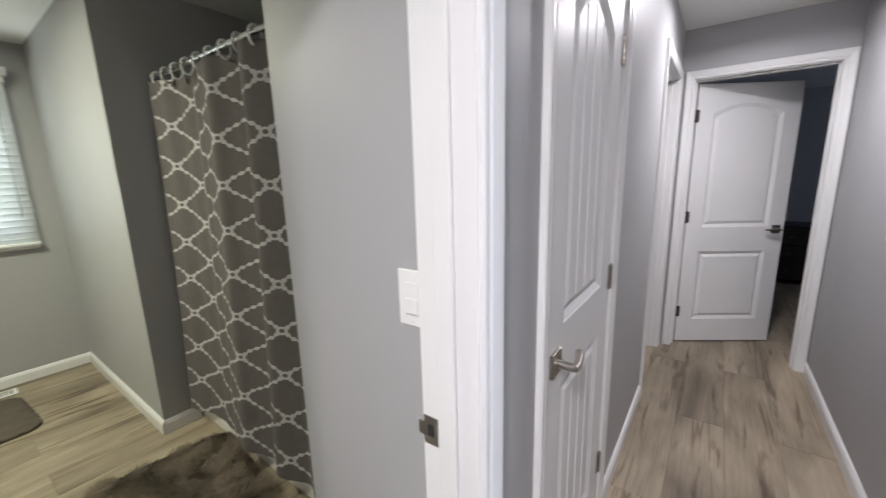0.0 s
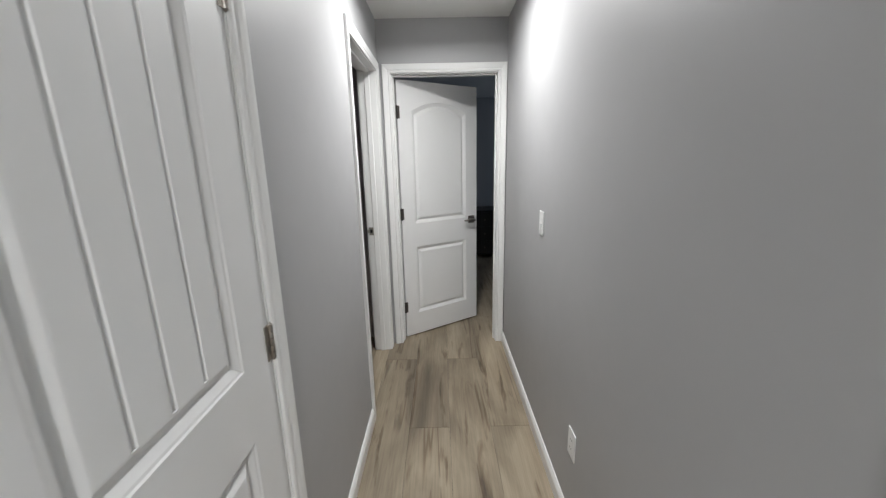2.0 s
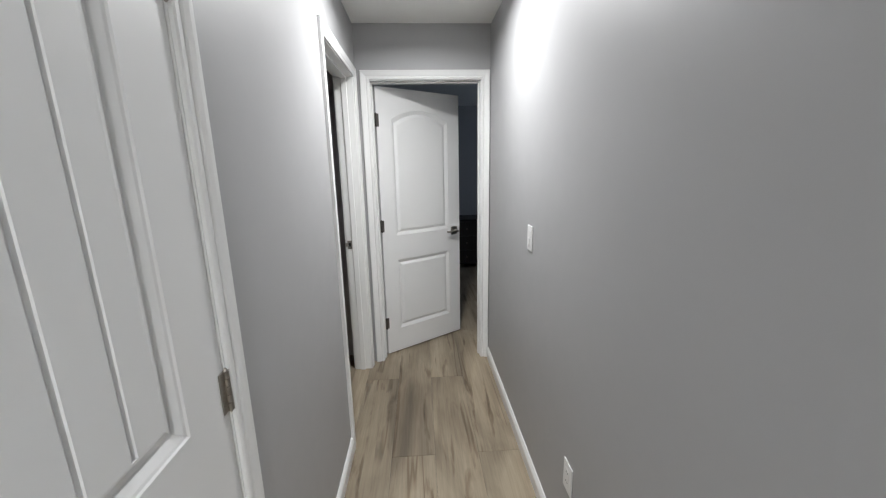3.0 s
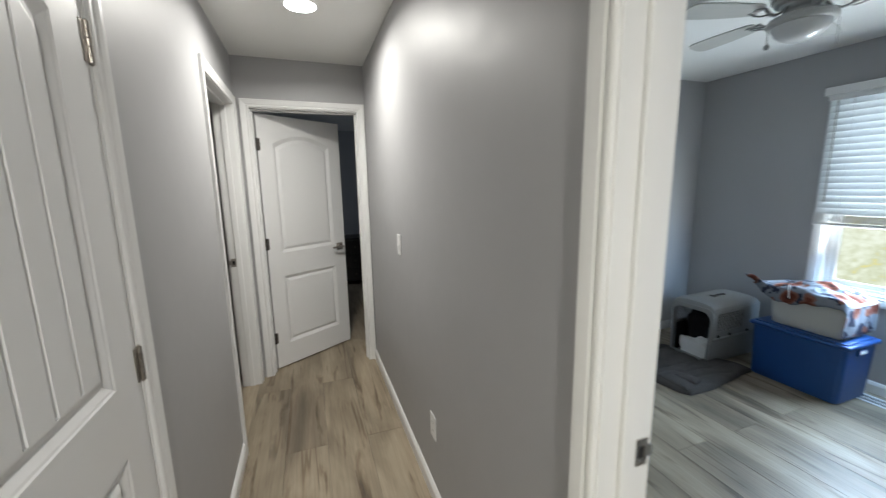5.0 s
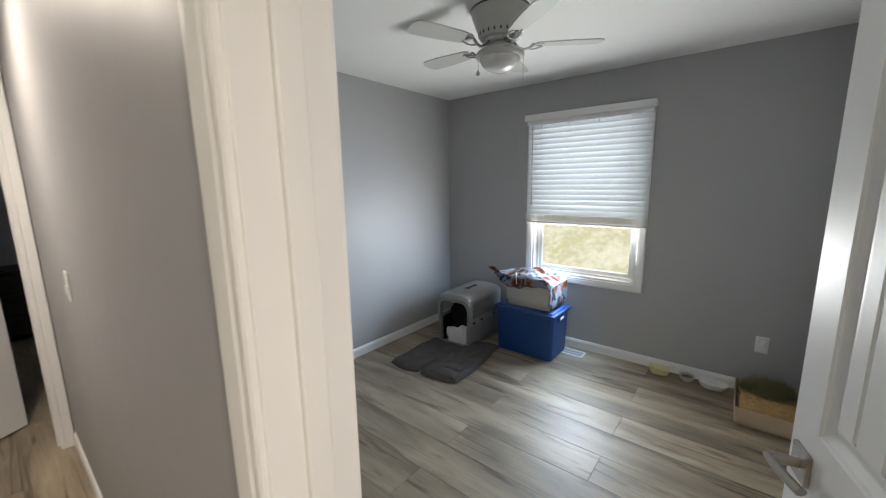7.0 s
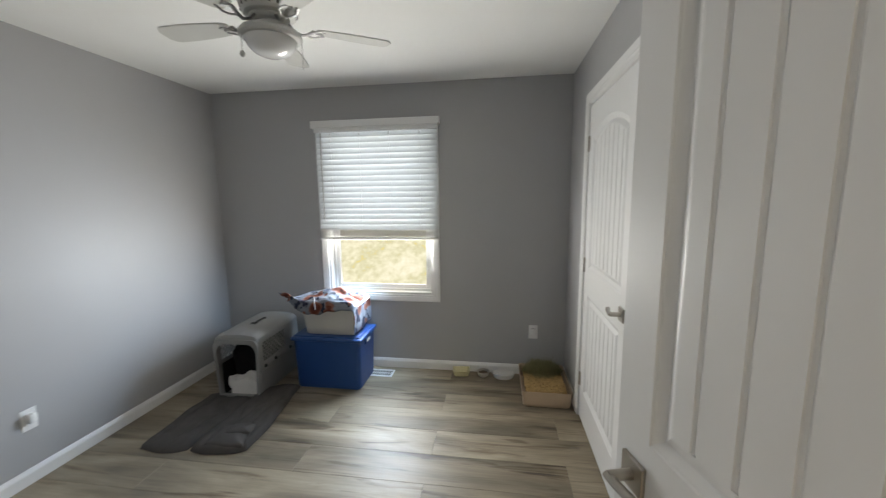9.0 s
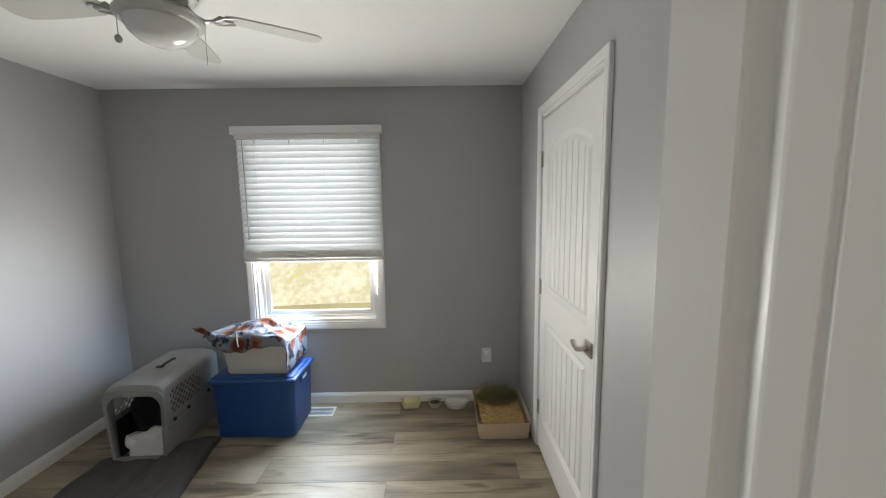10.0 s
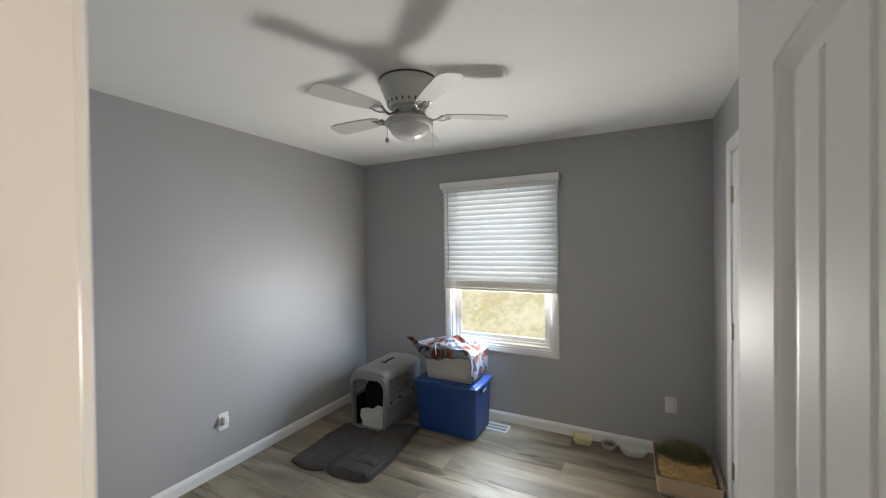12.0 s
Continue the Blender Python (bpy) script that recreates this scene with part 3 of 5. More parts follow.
def blind(name, x, side, y0, y1, ztop, zslat, zbot, label, tilt, valance_top):
    """A slatted blind hung at x in front of a window; zslat: lowest open slat, zbot: foot of the gathered slats."""
    ob = thing(name, label, "window blind", pose(x, (y0 + y1) / 2, ztop))
    w = y1 - y0
    bm = bmn()
    box(bm, -0.028, 0.030, -w / 2, w / 2, -0.045, 0.0, 0.003, 2)
    part("headrail", bm, VINYL, ob)
    bm = bmn()
    vt = valance_top - ztop
    box(bm, -side * 0.040 - 0.006, -side * 0.040 + 0.006, -w / 2 - 0.018, w / 2 + 0.018, vt - 0.056, vt, 0.003, 2)
    for s in (-1, 1):
        box(bm, min(-side * 0.034, side * 0.026), max(-side * 0.034, side * 0.026), s * (w / 2 + 0.012) - 0.005, s * (w / 2 + 0.012) + 0.005, vt - 0.056, vt, 0.002, 1)
    part("valance", bm, TRIM, ob, "white moulded valance")

    def slat_bm(deg):
        bm = bmn()
        prof = [(-0.025, 0.0), (-0.015, 0.0022), (0.0, 0.003), (0.015, 0.0022), (0.025, 0.0)]
        m = Matrix.Rotation(radians(deg), 4, "Y")
        rows = []
        for up in (0, 1):
            for a, h in (prof if not up else prof[::-1]):
                rows.append(m @ Vector((a, 0, h + (0.0026 if up else 0))))
        l = [bm.verts.new((p.x, -w / 2 + 0.004, p.z)) for p in rows]
        r = [bm.verts.new((p.x, w / 2 - 0.004, p.z)) for p in rows]
        n = len(rows)
        for i in range(n):
            bm.faces.new((l[i], l[(i + 1) % n], r[(i + 1) % n], r[i]))
        bm.faces.new(l)
        bm.faces.new(r[::-1])
        return bm

    me = finish("slat", slat_bm(tilt * side), SLAT, True)
    z = zslat
    while z < ztop - 0.05:
        s = new("slat", me)
        s.parent = ob
        s.location = (0, 0, z - ztop)
        z += 0.0445
    flat = finish("slat", slat_bm(4), VINYL, True)
    z = zbot + 0.026
    while z < zslat - 0.022:
        s = new("slat", flat)
        s.parent = ob
        s.location = (0, 0, z - ztop)
        z += 0.0075
    bm = bmn()
    box(bm, -0.026, 0.026, -w / 2 + 0.004, w / 2 - 0.004, zbot - ztop, zbot - ztop + 0.02, 0.004, 2)
    part("bottom_rail", bm, VINYL, ob)
    for k in (-0.36, -0.12, 0.12, 0.36):
        for dx in (-0.026, 0.027):
            bm = bmn()
            cyl(bm, (dx, k * w, zbot - ztop + 0.01), (dx, k * w, -0.045), 0.0009, seg=6)
            part("ladder_cord", bm, VINYL, ob)
        bm = bmn()
        box(bm, -side * 0.031 - 0.002, -side * 0.031 + 0.002, k * w - 0.006, k * w + 0.006, -0.075, -0.05, 0.001, 1)
        part("clip", bm, VINYL, ob)
    bm = bmn()
    tube(bm, [(-side * 0.036, w / 2 - 0.06, -0.05), (-side * 0.040, w / 2 - 0.062, -0.3), (-side * 0.040, w / 2 - 0.062, (zbot - ztop) * 0.82)], 0.0035, 8)
    part("wand", bm, NICKEL, ob, "slim grey tilt wand")
    return ob


window("window_bedroom", BX1, 1, WIN, "white sash window with daylight behind")
blind("window_blind", BX1 - 0.046, 1, 1.100, 2.122, 2.062, 1.245, 1.140, "white slatted blind raised halfway, glowing in daylight", -67, 2.106)
window("window_bathroom", -3.9, -1, BWIN, "white sash window behind a lowered blind")
blind("window_blind", -3.9 + 0.046, -1, -0.42, 0.565, 2.15, 1.03, 1.00, "white slatted blind lowered over the bathroom window", 62, 2.20)


# Emission only: sunlight and pale haze on the leaves are in the colour ramp.
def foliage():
    m = bpy.data.materials.new("glowing_garden_backdrop")
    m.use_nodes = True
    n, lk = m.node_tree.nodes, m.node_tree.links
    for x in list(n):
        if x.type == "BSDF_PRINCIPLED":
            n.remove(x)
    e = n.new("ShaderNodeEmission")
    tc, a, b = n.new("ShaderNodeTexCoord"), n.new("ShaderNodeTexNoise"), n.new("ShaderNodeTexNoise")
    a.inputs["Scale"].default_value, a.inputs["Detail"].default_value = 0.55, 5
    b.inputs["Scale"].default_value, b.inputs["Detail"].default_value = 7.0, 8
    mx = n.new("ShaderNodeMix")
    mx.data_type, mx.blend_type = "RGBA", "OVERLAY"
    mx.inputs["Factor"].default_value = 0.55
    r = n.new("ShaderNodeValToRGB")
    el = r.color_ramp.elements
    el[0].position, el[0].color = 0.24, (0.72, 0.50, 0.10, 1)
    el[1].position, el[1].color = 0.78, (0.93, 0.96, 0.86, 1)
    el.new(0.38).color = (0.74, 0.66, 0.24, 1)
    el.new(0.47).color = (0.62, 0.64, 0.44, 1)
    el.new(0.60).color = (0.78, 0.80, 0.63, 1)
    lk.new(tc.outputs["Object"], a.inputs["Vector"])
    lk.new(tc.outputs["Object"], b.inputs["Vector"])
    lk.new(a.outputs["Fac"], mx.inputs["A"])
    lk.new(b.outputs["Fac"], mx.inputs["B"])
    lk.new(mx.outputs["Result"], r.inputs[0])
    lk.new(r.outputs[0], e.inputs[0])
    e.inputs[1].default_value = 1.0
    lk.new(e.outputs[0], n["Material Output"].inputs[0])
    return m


# self-glowing garden strip, leaned back so it throws no shadow in front
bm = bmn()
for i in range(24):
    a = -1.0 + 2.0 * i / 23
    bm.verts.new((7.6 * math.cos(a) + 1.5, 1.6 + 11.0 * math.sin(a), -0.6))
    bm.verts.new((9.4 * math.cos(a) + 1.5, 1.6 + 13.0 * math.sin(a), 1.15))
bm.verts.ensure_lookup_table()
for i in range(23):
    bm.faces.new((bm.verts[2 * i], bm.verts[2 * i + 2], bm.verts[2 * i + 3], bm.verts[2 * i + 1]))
structure("backdrop", bm, foliage(), "glowing backdrop painted as sunlit yellow-green garden foliage", "backdrop")
bm = bmn()
bmesh.ops.create_grid(bm, x_segments=4, y_segments=4, size=400, matrix=Matrix.Translation((0, 0, -0.6)))
structure("ground", bm, mat("lawn", (0.30, 0.30, 0.17), 0.9, vary=0.25, scale=0.8, bump=0.6, bump_scale=40), "sunlit lawn round the house", "ground")
bm = bmn()
box(bm, BX1 + 0.30, 6.2, -6.0, 9.0, -0.62, -0.30)
structure("patio", bm, mat("pale_concrete", (0.62, 0.62, 0.56), 0.85, vary=0.10, scale=2.0, bump=0.4, bump_scale=60), "pale sunlit concrete patio outside the window", "patio")
# unseen eave, added so direct sun reaches little more than the sill
bm = bmn()
box(bm, BX1 + 0.16, BX1 + 0.76, -0.6, 4.2, 2.52, 2.68)
structure("eave", bm, TRIM, "unseen white eave added to block high sun at the window", "eave")


# ---- ceiling fan ----
FAN_W = mat("fan_white_enamel", (0.52, 0.52, 0.50), 0.4, vary=0.02)
FAN_B = mat("fan_blade_paint", (0.56, 0.56, 0.53), 0.45, vary=0.03, scale=12)
FAN_M = mat("fan_brushed_bracket", (0.34, 0.34, 0.33), 0.38, metal=0.7, vary=0.05, scale=20)
BOWL = mat("frosted_glass_bowl", (0.70, 0.70, 0.69), 0.18, vary=0.02)
fan = thing("ceiling_fan", "white five-blade ceiling fan with frosted light bowl", "ceiling fan", pose(2.39, 1.582, H))
bm = bmn()
lathe(bm, [(0.150, 0.0), (0.150, -0.010), (0.147, -0.018), (0.146, -0.030), (0.128, -0.075), (0.112, -0.112), (0.108, -0.128), (0.100, -0.138), (0.085, -0.142)], 48)
part("motor_housing", bm, FAN_W, fan, smooth=True)
bm = bmn()
lathe(bm, [(0.152, -0.0005), (0.1535, -0.003), (0.1535, -0.006), (0.151, -0.0085)], 48)
part("canopy_ring", bm, BRONZE, fan, "dark ring at the ceiling", smooth=True)
for k in range(22):
    bm = bmn()
    a = 2 * math.pi * k / 22
    box(bm, 0.1095, 0.1125, -0.004, 0.004, -0.126, -0.108, 0.0008, 1, Matrix.Rotation(a, 4, "Z"))
    part("vent_slot", bm, BRONZE, fan)
bm = bmn()
lathe(bm, [(0.080, -0.138), (0.082, -0.150), (0.070, -0.160), (0.052, -0.164), (0.050, -0.185), (0.058, -0.190)], 40)
part("hub", bm, FAN_W, fan, smooth=True)
bm = bmn()
lathe(bm, [(0.050, -0.182), (0.085, -0.188), (0.115, -0.198), (0.126, -0.212), (0.126, -0.222), (0.118, -0.230), (0.104, -0.232)], 48)
part("light_kit", bm, FAN_W, fan, smooth=True)
bm = bmn()
lathe(bm, [(0.104, -0.229), (0.103, -0.240), (0.092, -0.262), (0.070, -0.283), (0.040, -0.296), (0.010, -0.300)], 48)
part("glass_bowl", bm, BOWL, fan, "frosted white glass bowl", smooth=True)
for px, py, ln in ((-0.075, 0.085, 0.062), (0.07, -0.10, 0.10)):
    bm = bmn()
    cyl(bm, (px, py, -0.225), (px, py, -0.235 - ln), 0.0012, seg=6)
    part("pull_chain", bm, FAN_M, fan)
bm = bmn()
bmesh.ops.create_uvsphere(bm, u_segments=14, v_segments=10, radius=0.0105, matrix=Matrix.Translation((-0.075, 0.085, -0.305)) @ Matrix.Diagonal((1, 1, 1.25, 1)))
part("chain_knob", bm, FAN_M, fan, smooth=True)
for k in range(5):
    a = radians(-56 + 72 * k)
    bl = new("blade")
    bl.parent = fan
    bl.matrix_basis = Matrix.Rotation(a, 4, "Z") @ Matrix.Translation((0, 0, -0.168))
    bm = bmn()
    n, top = 22, []
    for i in range(n + 1):
        s = i / n
        x = 0.185 + 0.335 * s
        hw = 0.040 + 0.016 * math.sin(math.pi * min(1, s * 0.75)) + 0.004 * s
        if s > 0.9:
            hw *= math.sqrt(max(0.02, 1 - ((s - 0.9) / 0.1) ** 2 * 0.75))
        if s < 0.06:
            hw *= 0.72 + 0.28 * s / 0.06
        top.append((x, hw))
    tilt = radians(8)
    ring = [(x, h) for x, h in top] + [(x, -h) for x, h in top[::-1]]
    up = [bm.verts.new((x, y * math.cos(tilt), y * math.sin(tilt) + 0.003)) for x, y in ring]
    dn = [bm.verts.new((x, y * math.cos(tilt), y * math.sin(tilt) - 0.003)) for x, y in ring]
    m2 = len(ring)
    for i in range(n):
        j = m2 - 1 - i
        bm.faces.new((up[i], up[i + 1], up[j - 1], up[j]))
        bm.faces.new((dn[i], dn[j], dn[j - 1], dn[i + 1]))
    for i in range(m2):
        bm.faces.new((up[i], dn[i], dn[(i + 1) % m2], up[(i + 1) % m2]))
    part("paddle", bm, FAN_B, bl)
    bm = bmn()
    tube(bm, [(0.070, 0, 0.016), (0.095, 0, -0.012), (0.125, 0, -0.024), (0.150, 0.004, -0.016), (0.172, 0.006, 0.002), (0.195, 0.004, -0.004), (0.215, 0, -0.006)], 0.0085, 10, 0.7)
    for sgn in (-1, 1):
        tube(bm, [(0.148, sgn * 0.002, -0.018), (0.165, sgn * 0.022, -0.018), (0.185, sgn * 0.034, -0.012), (0.205, sgn * 0.030, -0.007), (0.222, sgn * 0.020, -0.006)], 0.0055, 8, 0.7)
    part("bracket", bm, FAN_M, bl, "scrolled metal blade bracket", smooth=True)


# ---- blue tote, white bin and floral cloth ----
def tapered_tub(bm, w, d, h, taper, r, wall, seg=6, rim=0.0, rim_h=0.0):
    """Open rounded tub, w by d at its top, narrowing to its base."""
    def ring(ww, dd, rr, z):
        pts = []
        for cx, cy, a0 in ((1, 1, 0), (-1, 1, 90), (-1, -1, 180), (1, -1, 270)):
            for i in range(seg + 1):
                a = radians(a0 + 90 * i / seg)
                pts.append(bm.verts.new((cx * (ww / 2 - rr) + rr * math.cos(a), cy * (dd / 2 - rr) + rr * math.sin(a), z)))
        return pts
    levels = [(w - 2 * taper - 0.012, d - 2 * taper - 0.012, 0.0), (w - 2 * taper, d - 2 * taper, 0.008)]
    for k in range(1, 5):
        f = k / 4
        levels.append((w - 2 * taper * (1 - f), d - 2 * taper * (1 - f), 0.008 + (h - rim_h - 0.008) * f))
    if rim:
        levels += [(w + 2 * rim, d + 2 * rim, h - rim_h + 0.001), (w + 2 * rim, d + 2 * rim, h)]
    inner = [(w - 2 * wall, d - 2 * wall, h), (w - 2 * taper - 2 * wall, d - 2 * taper - 2 * wall, 0.012)]
    rings = [ring(a, b, r, z) for a, b, z in levels + inner]
    m = len(rings[0])
    for a, b in zip(rings, rings[1:]):
        for i in range(m):
            bm.faces.new((a[i], a[(i + 1) % m], b[(i + 1) % m], b[i]))
    bm.faces.new(rings[0][::-1])
    bm.faces.new(rings[-1])
    return bm


BLUE = mat("blue_plastic", (0.012, 0.060, 0.215), 0.38, vary=0.06, scale=5, bump=0.05, bump_scale=90)
GREYP = mat("light_grey_plastic", (0.245, 0.245, 0.24), 0.5, vary=0.04, scale=6, bump=0.06, bump_scale=200)
BINP = mat("off_white_plastic", (0.55, 0.54, 0.51), 0.42, vary=0.03, scale=6)
TX, TY = 3.603, 1.935
tote = thing("storage_tote", "blue lidded plastic storage tote on the floor", "storage box", pose(TX, TY, 0))
bm = bmn()
tapered_tub(bm, 0.366, 0.548, 0.400, 0.012, 0.035, 0.004)
part("body", bm, BLUE, tote, smooth=True)
bm = bmn()
box(bm, -0.190, 0.190, -0.290, 0.290, 0.386, 0.416, 0.012, 3)
box(bm, -0.165, 0.165, -0.265, 0.265, 0.414, 0.425, 0.005, 2)
part("lid", bm, BLUE, tote, "blue snap lid with raised panel", smooth=True)
for s in (-1, 1):
    h = new("handle")
    h.parent = tote
    bm = bmn()
    box(bm, -0.062, 0.062, min(s * 0.262, s * 0.283), max(s * 0.262, s * 0.283), 0.332, 0.380, 0.006, 2)
    part("grip", bm, BLUE, h)
    bm = bmn()
    box(bm, -0.040, 0.040, min(s * 0.280, s * 0.2845), max(s * 0.280, s * 0.2845), 0.342, 0.366, 0.003, 1)
    part("latch", bm, PLASTIC_W, h, "pale latch in the grip")

bin_ob = thing("plastic_bin", "off-white open plastic bin on the blue tote", "bin", pose(3.615, 1.922, 0.425))
bm = bmn()
tapered_tub(bm, 0.30, 0.455, 0.245, 0.020, 0.035, 0.004, rim=0.008, rim_h=0.016)
part("body", bm, BINP, bin_ob, smooth=True)


def floral():
    m = cloth_mat("floral_cotton", (0.175, 0.19, 0.22), 6, 0.3, 400, 0.05)
    n, lk = m.node_tree.nodes, m.node_tree.links
    b = n["Principled BSDF"]
    tc = n.new("ShaderNodeTexCoord")
    src = b.inputs["Base Color"].links[0].from_socket
    def over(fac, col):
        nonlocal src
        x = n.new("ShaderNodeMix")
        x.data_type = "RGBA"
        x.inputs["B"].default_value = (*col, 1)
        lk.new(fac, x.inputs["Factor"])
        lk.new(src, x.inputs["A"])
        src = x.outputs["Result"]

    def span(value, lo, hi):
        r = n.new("ShaderNodeMapRange")
        r.inputs["From Min"].default_value, r.inputs["From Max"].default_value = lo, hi
        lk.new(value, r.inputs["Value"])
        return r.outputs[0]

    def times(p, s):
        m2 = n.new("ShaderNodeMath")
        m2.operation = "MULTIPLY"
        lk.new(p, m2.inputs[0])
        lk.new(s, m2.inputs[1])
        return m2.outputs[0]

    warp = n.new("ShaderNodeTexNoise")
    warp.inputs["Scale"].default_value, warp.inputs["Detail"].default_value = 14.0, 3
    lk.new(tc.outputs["Object"], warp.inputs["Vector"])
    add = n.new("ShaderNodeVectorMath")
    add.operation = "MULTIPLY_ADD"
    lk.new(warp.outputs["Color"], add.inputs[0])
    add.inputs[1].default_value = (0.06, 0.06, 0.06)
    lk.new(tc.outputs["Object"], add.inputs[2])
    # sprigs of dark leaves, then large rust blooms with dark hearts
    leaf = n.new("ShaderNodeTexNoise")
    leaf.inputs["Scale"].default_value, leaf.inputs["Detail"].default_value = 11.0, 2
    lk.new(add.outputs[0], leaf.inputs["Vector"])
    over(span(leaf.outputs["Fac"], 0.545, 0.565), (0.030, 0.034, 0.055))
    vor = n.new("ShaderNodeTexVoronoi")
    vor.inputs["Scale"].default_value = 9.5
    lk.new(add.outputs[0], vor.inputs["Vector"])
    pick = n.new("ShaderNodeSeparateColor")
    lk.new(vor.outputs["Color"], pick.inputs[0])
    some = span(pick.outputs[0], 0.20, 0.22)
    over(times(span(vor.outputs["Distance"], 0.50, 0.46), some), (0.20, 0.090, 0.066))
    over(times(span(vor.outputs["Distance"], 0.40, 0.34), some), (0.115, 0.034, 0.021))
    over(times(span(vor.outputs["Distance"], 0.17, 0.12), some), (0.05, 0.016, 0.014))
    lk.new(src, b.inputs["Base Color"])
    return m


cloth = thing("floral_cloth", "crumpled floral cotton cloth heaped over the bin", "cloth", pose(3.615, 1.922, 0.668))
bm = bmn()
NU, NV = 84, 52
grid = []
for i in range(NU + 1):
    row = []
    for j in range(NV + 1):
        u, v = i / NU, j / NV
        y = -0.245 + 0.600 * u            # towards the far corner
        x = -0.185 + 0.365 * v
        wob = noise.noise(Vector((u * 4.2, v * 3.4, 2.1)))
        fine = noise.noise(Vector((u * 11.0, v * 9.0, 5.7)))
        rough = noise.noise(Vector((u * 23.0, v * 19.0, 1.2)))
        heap = 0.075 * math.exp(-((u - 0.42) / 0.30) ** 2) * math.exp(-((v - 0.60) / 0.42) ** 2)
        z = 0.014 + heap + 0.022 * wob + 0.013 * fine + 0.005 * rough
        if u > 0.78:                      # the corner that juts out past the bin
            z += 0.055 * (u - 0.78) / 0.22 * (1 - v)
            x += 2.4 * (u - 0.78) * (0.30 - v) * 0.8
            y += 0.10 * (u - 0.78) / 0.22 * max(0, 1 - abs(v - 0.28) * 3)
        edge = max(0.0, 0.075 - v) / 0.075
        z -= edge * (0.070 + 0.045 * noise.noise(Vector((u * 5.0, 0.3, 8.0))))
        x -= edge * 0.006 * (1 + noise.noise(Vector((u * 9.0, 0.1, 3.0))))
        side = max(0.0, 0.30 - u) / 0.30
        if side:
            y = -0.245 + 0.600 * 0.30 - 0.165 * min(1, side * 2.2) - 0.02 * noise.noise(Vector((v * 7.0, side * 2, 1.0))) * side
            z = z * (1 - side) - 0.205 * max(0, side - 0.38) / 0.62 - 0.01 * side + 0.012 * noise.noise(Vector((v * 6.0, side * 3, 4.0)))
        row.append(bm.verts.new((x, y, max(z, -0.222))))
    grid.append(row)
for i in range(NU):
    for j in range(NV):
        bm.faces.new((grid[i][j], grid[i + 1][j], grid[i + 1][j + 1], grid[i][j + 1]))
sheet = part("sheet", bm, floral(), cloth, smooth=False)
for p in sheet.data.polygons:
    p.use_smooth = True
md = sheet.modifiers.new("thick", "SOLIDIFY")
md.thickness = 0.004
bm = bmn()
tube(bm, [(-0.19, 0.085, 0.075), (-0.196, 0.083, 0.03), (-0.192, 0.080, -0.025)], 0.003, 6)
part("drawstring", bm, PLASTIC_W, cloth, "white drawstring")


# ---- pet carrier ----
CW, CL, CH = 0.40, 0.56, 0.475
crate = thing("pet_carrier", "grey plastic pet carrier with its door off", "pet carrier", pose(3.192, 2.522, 0, 0, 0, 2) @ Matrix.Diagonal((1.06, 0.90, 1.075, 1)))
# local axes: x into the carrier from its front, y across


def arch(w, h, z0, top_r, n=8):
    """Points of an opening with rounded top corners, from the lower left round."""
    pts = [(-w / 2, z0), (w / 2, z0)]
    for cx, a0 in ((w / 2 - top_r, 0), (-w / 2 + top_r, 90)):
        for i in range(n + 1):
            a = radians(a0 + 90 * i / n)
            pts.append((cx + top_r * math.cos(a), z0 + h - top_r + top_r * math.sin(a)))
    return pts


def ring_plate(bm, outer, inner, x0, x1):
    rows = []
    for x in (x0, x1):
        rows.append(([bm.verts.new((x, y, z)) for y, z in outer], [bm.verts.new((x, y, z)) for y, z in inner]))
    n = len(outer)
    for i in range(n):
        j = (i + 1) % n
        bm.faces.new((rows[0][0][i], rows[0][0][j], rows[0][1][j], rows[0][1][i]))
        bm.faces.new((rows[1][0][i], rows[1][1][i], rows[1][1][j], rows[1][0][j]))
        bm.faces.new((rows[0][0][i], rows[1][0][i], rows[1][0][j], rows[0][0][j]))
        bm.faces.new((rows[0][1][i], rows[0][1][j], rows[1][1][j], rows[1][1][i]))


bm = bmn()
box(bm, 0.0, CL, -CW / 2 + 0.012, CW / 2 - 0.012, 0.004, 0.020, 0.006, 2)
for s in (-1, 1):
    box(bm, 0.012, CL - 0.010, min(s * (CW / 2 - 0.014), s * (CW / 2 - 0.006)), max(s * (CW / 2 - 0.014), s * (CW / 2 - 0.006)), 0.018, 0.205, 0.004, 1)
    box(bm, 0.012, CL - 0.004, min(s * (CW / 2 - 0.012), s * (CW / 2 + 0.006)), max(s * (CW / 2 - 0.012), s * (CW / 2 + 0.006)), 0.196, 0.216, 0.005, 2)
box(bm, CL - 0.012, CL - 0.004, -CW / 2 + 0.012, CW / 2 - 0.012, 0.018, 0.205, 0.003, 1)
part("lower_shell", bm, GREYP, crate, smooth=True)
for s in (-1, 1):
    bm = bmn()
    ya, yb = min(s * (CW / 2 - 0.016), s * (CW / 2 - 0.007)), max(s * (CW / 2 - 0.016), s * (CW / 2 - 0.007))
    for x0, x1, z0, z1 in ((0.012, 0.055, 0.212, 0.425), (0.345, CL - 0.012, 0.212, 0.425), (0.055, 0.345, 0.212, 0.262), (0.055, 0.345, 0.400, 0.425)):
        box(bm, x0, x1, ya, yb, z0, z1)
    part("side_panel", bm, GREYP, crate)
bm = bmn()
box(bm, CL - 0.014, CL - 0.006, -CW / 2 + 0.016, CW / 2 - 0.016, 0.212, 0.425, 0.002, 1)
part("back_panel", bm, GREYP, crate)
bm = bmn()
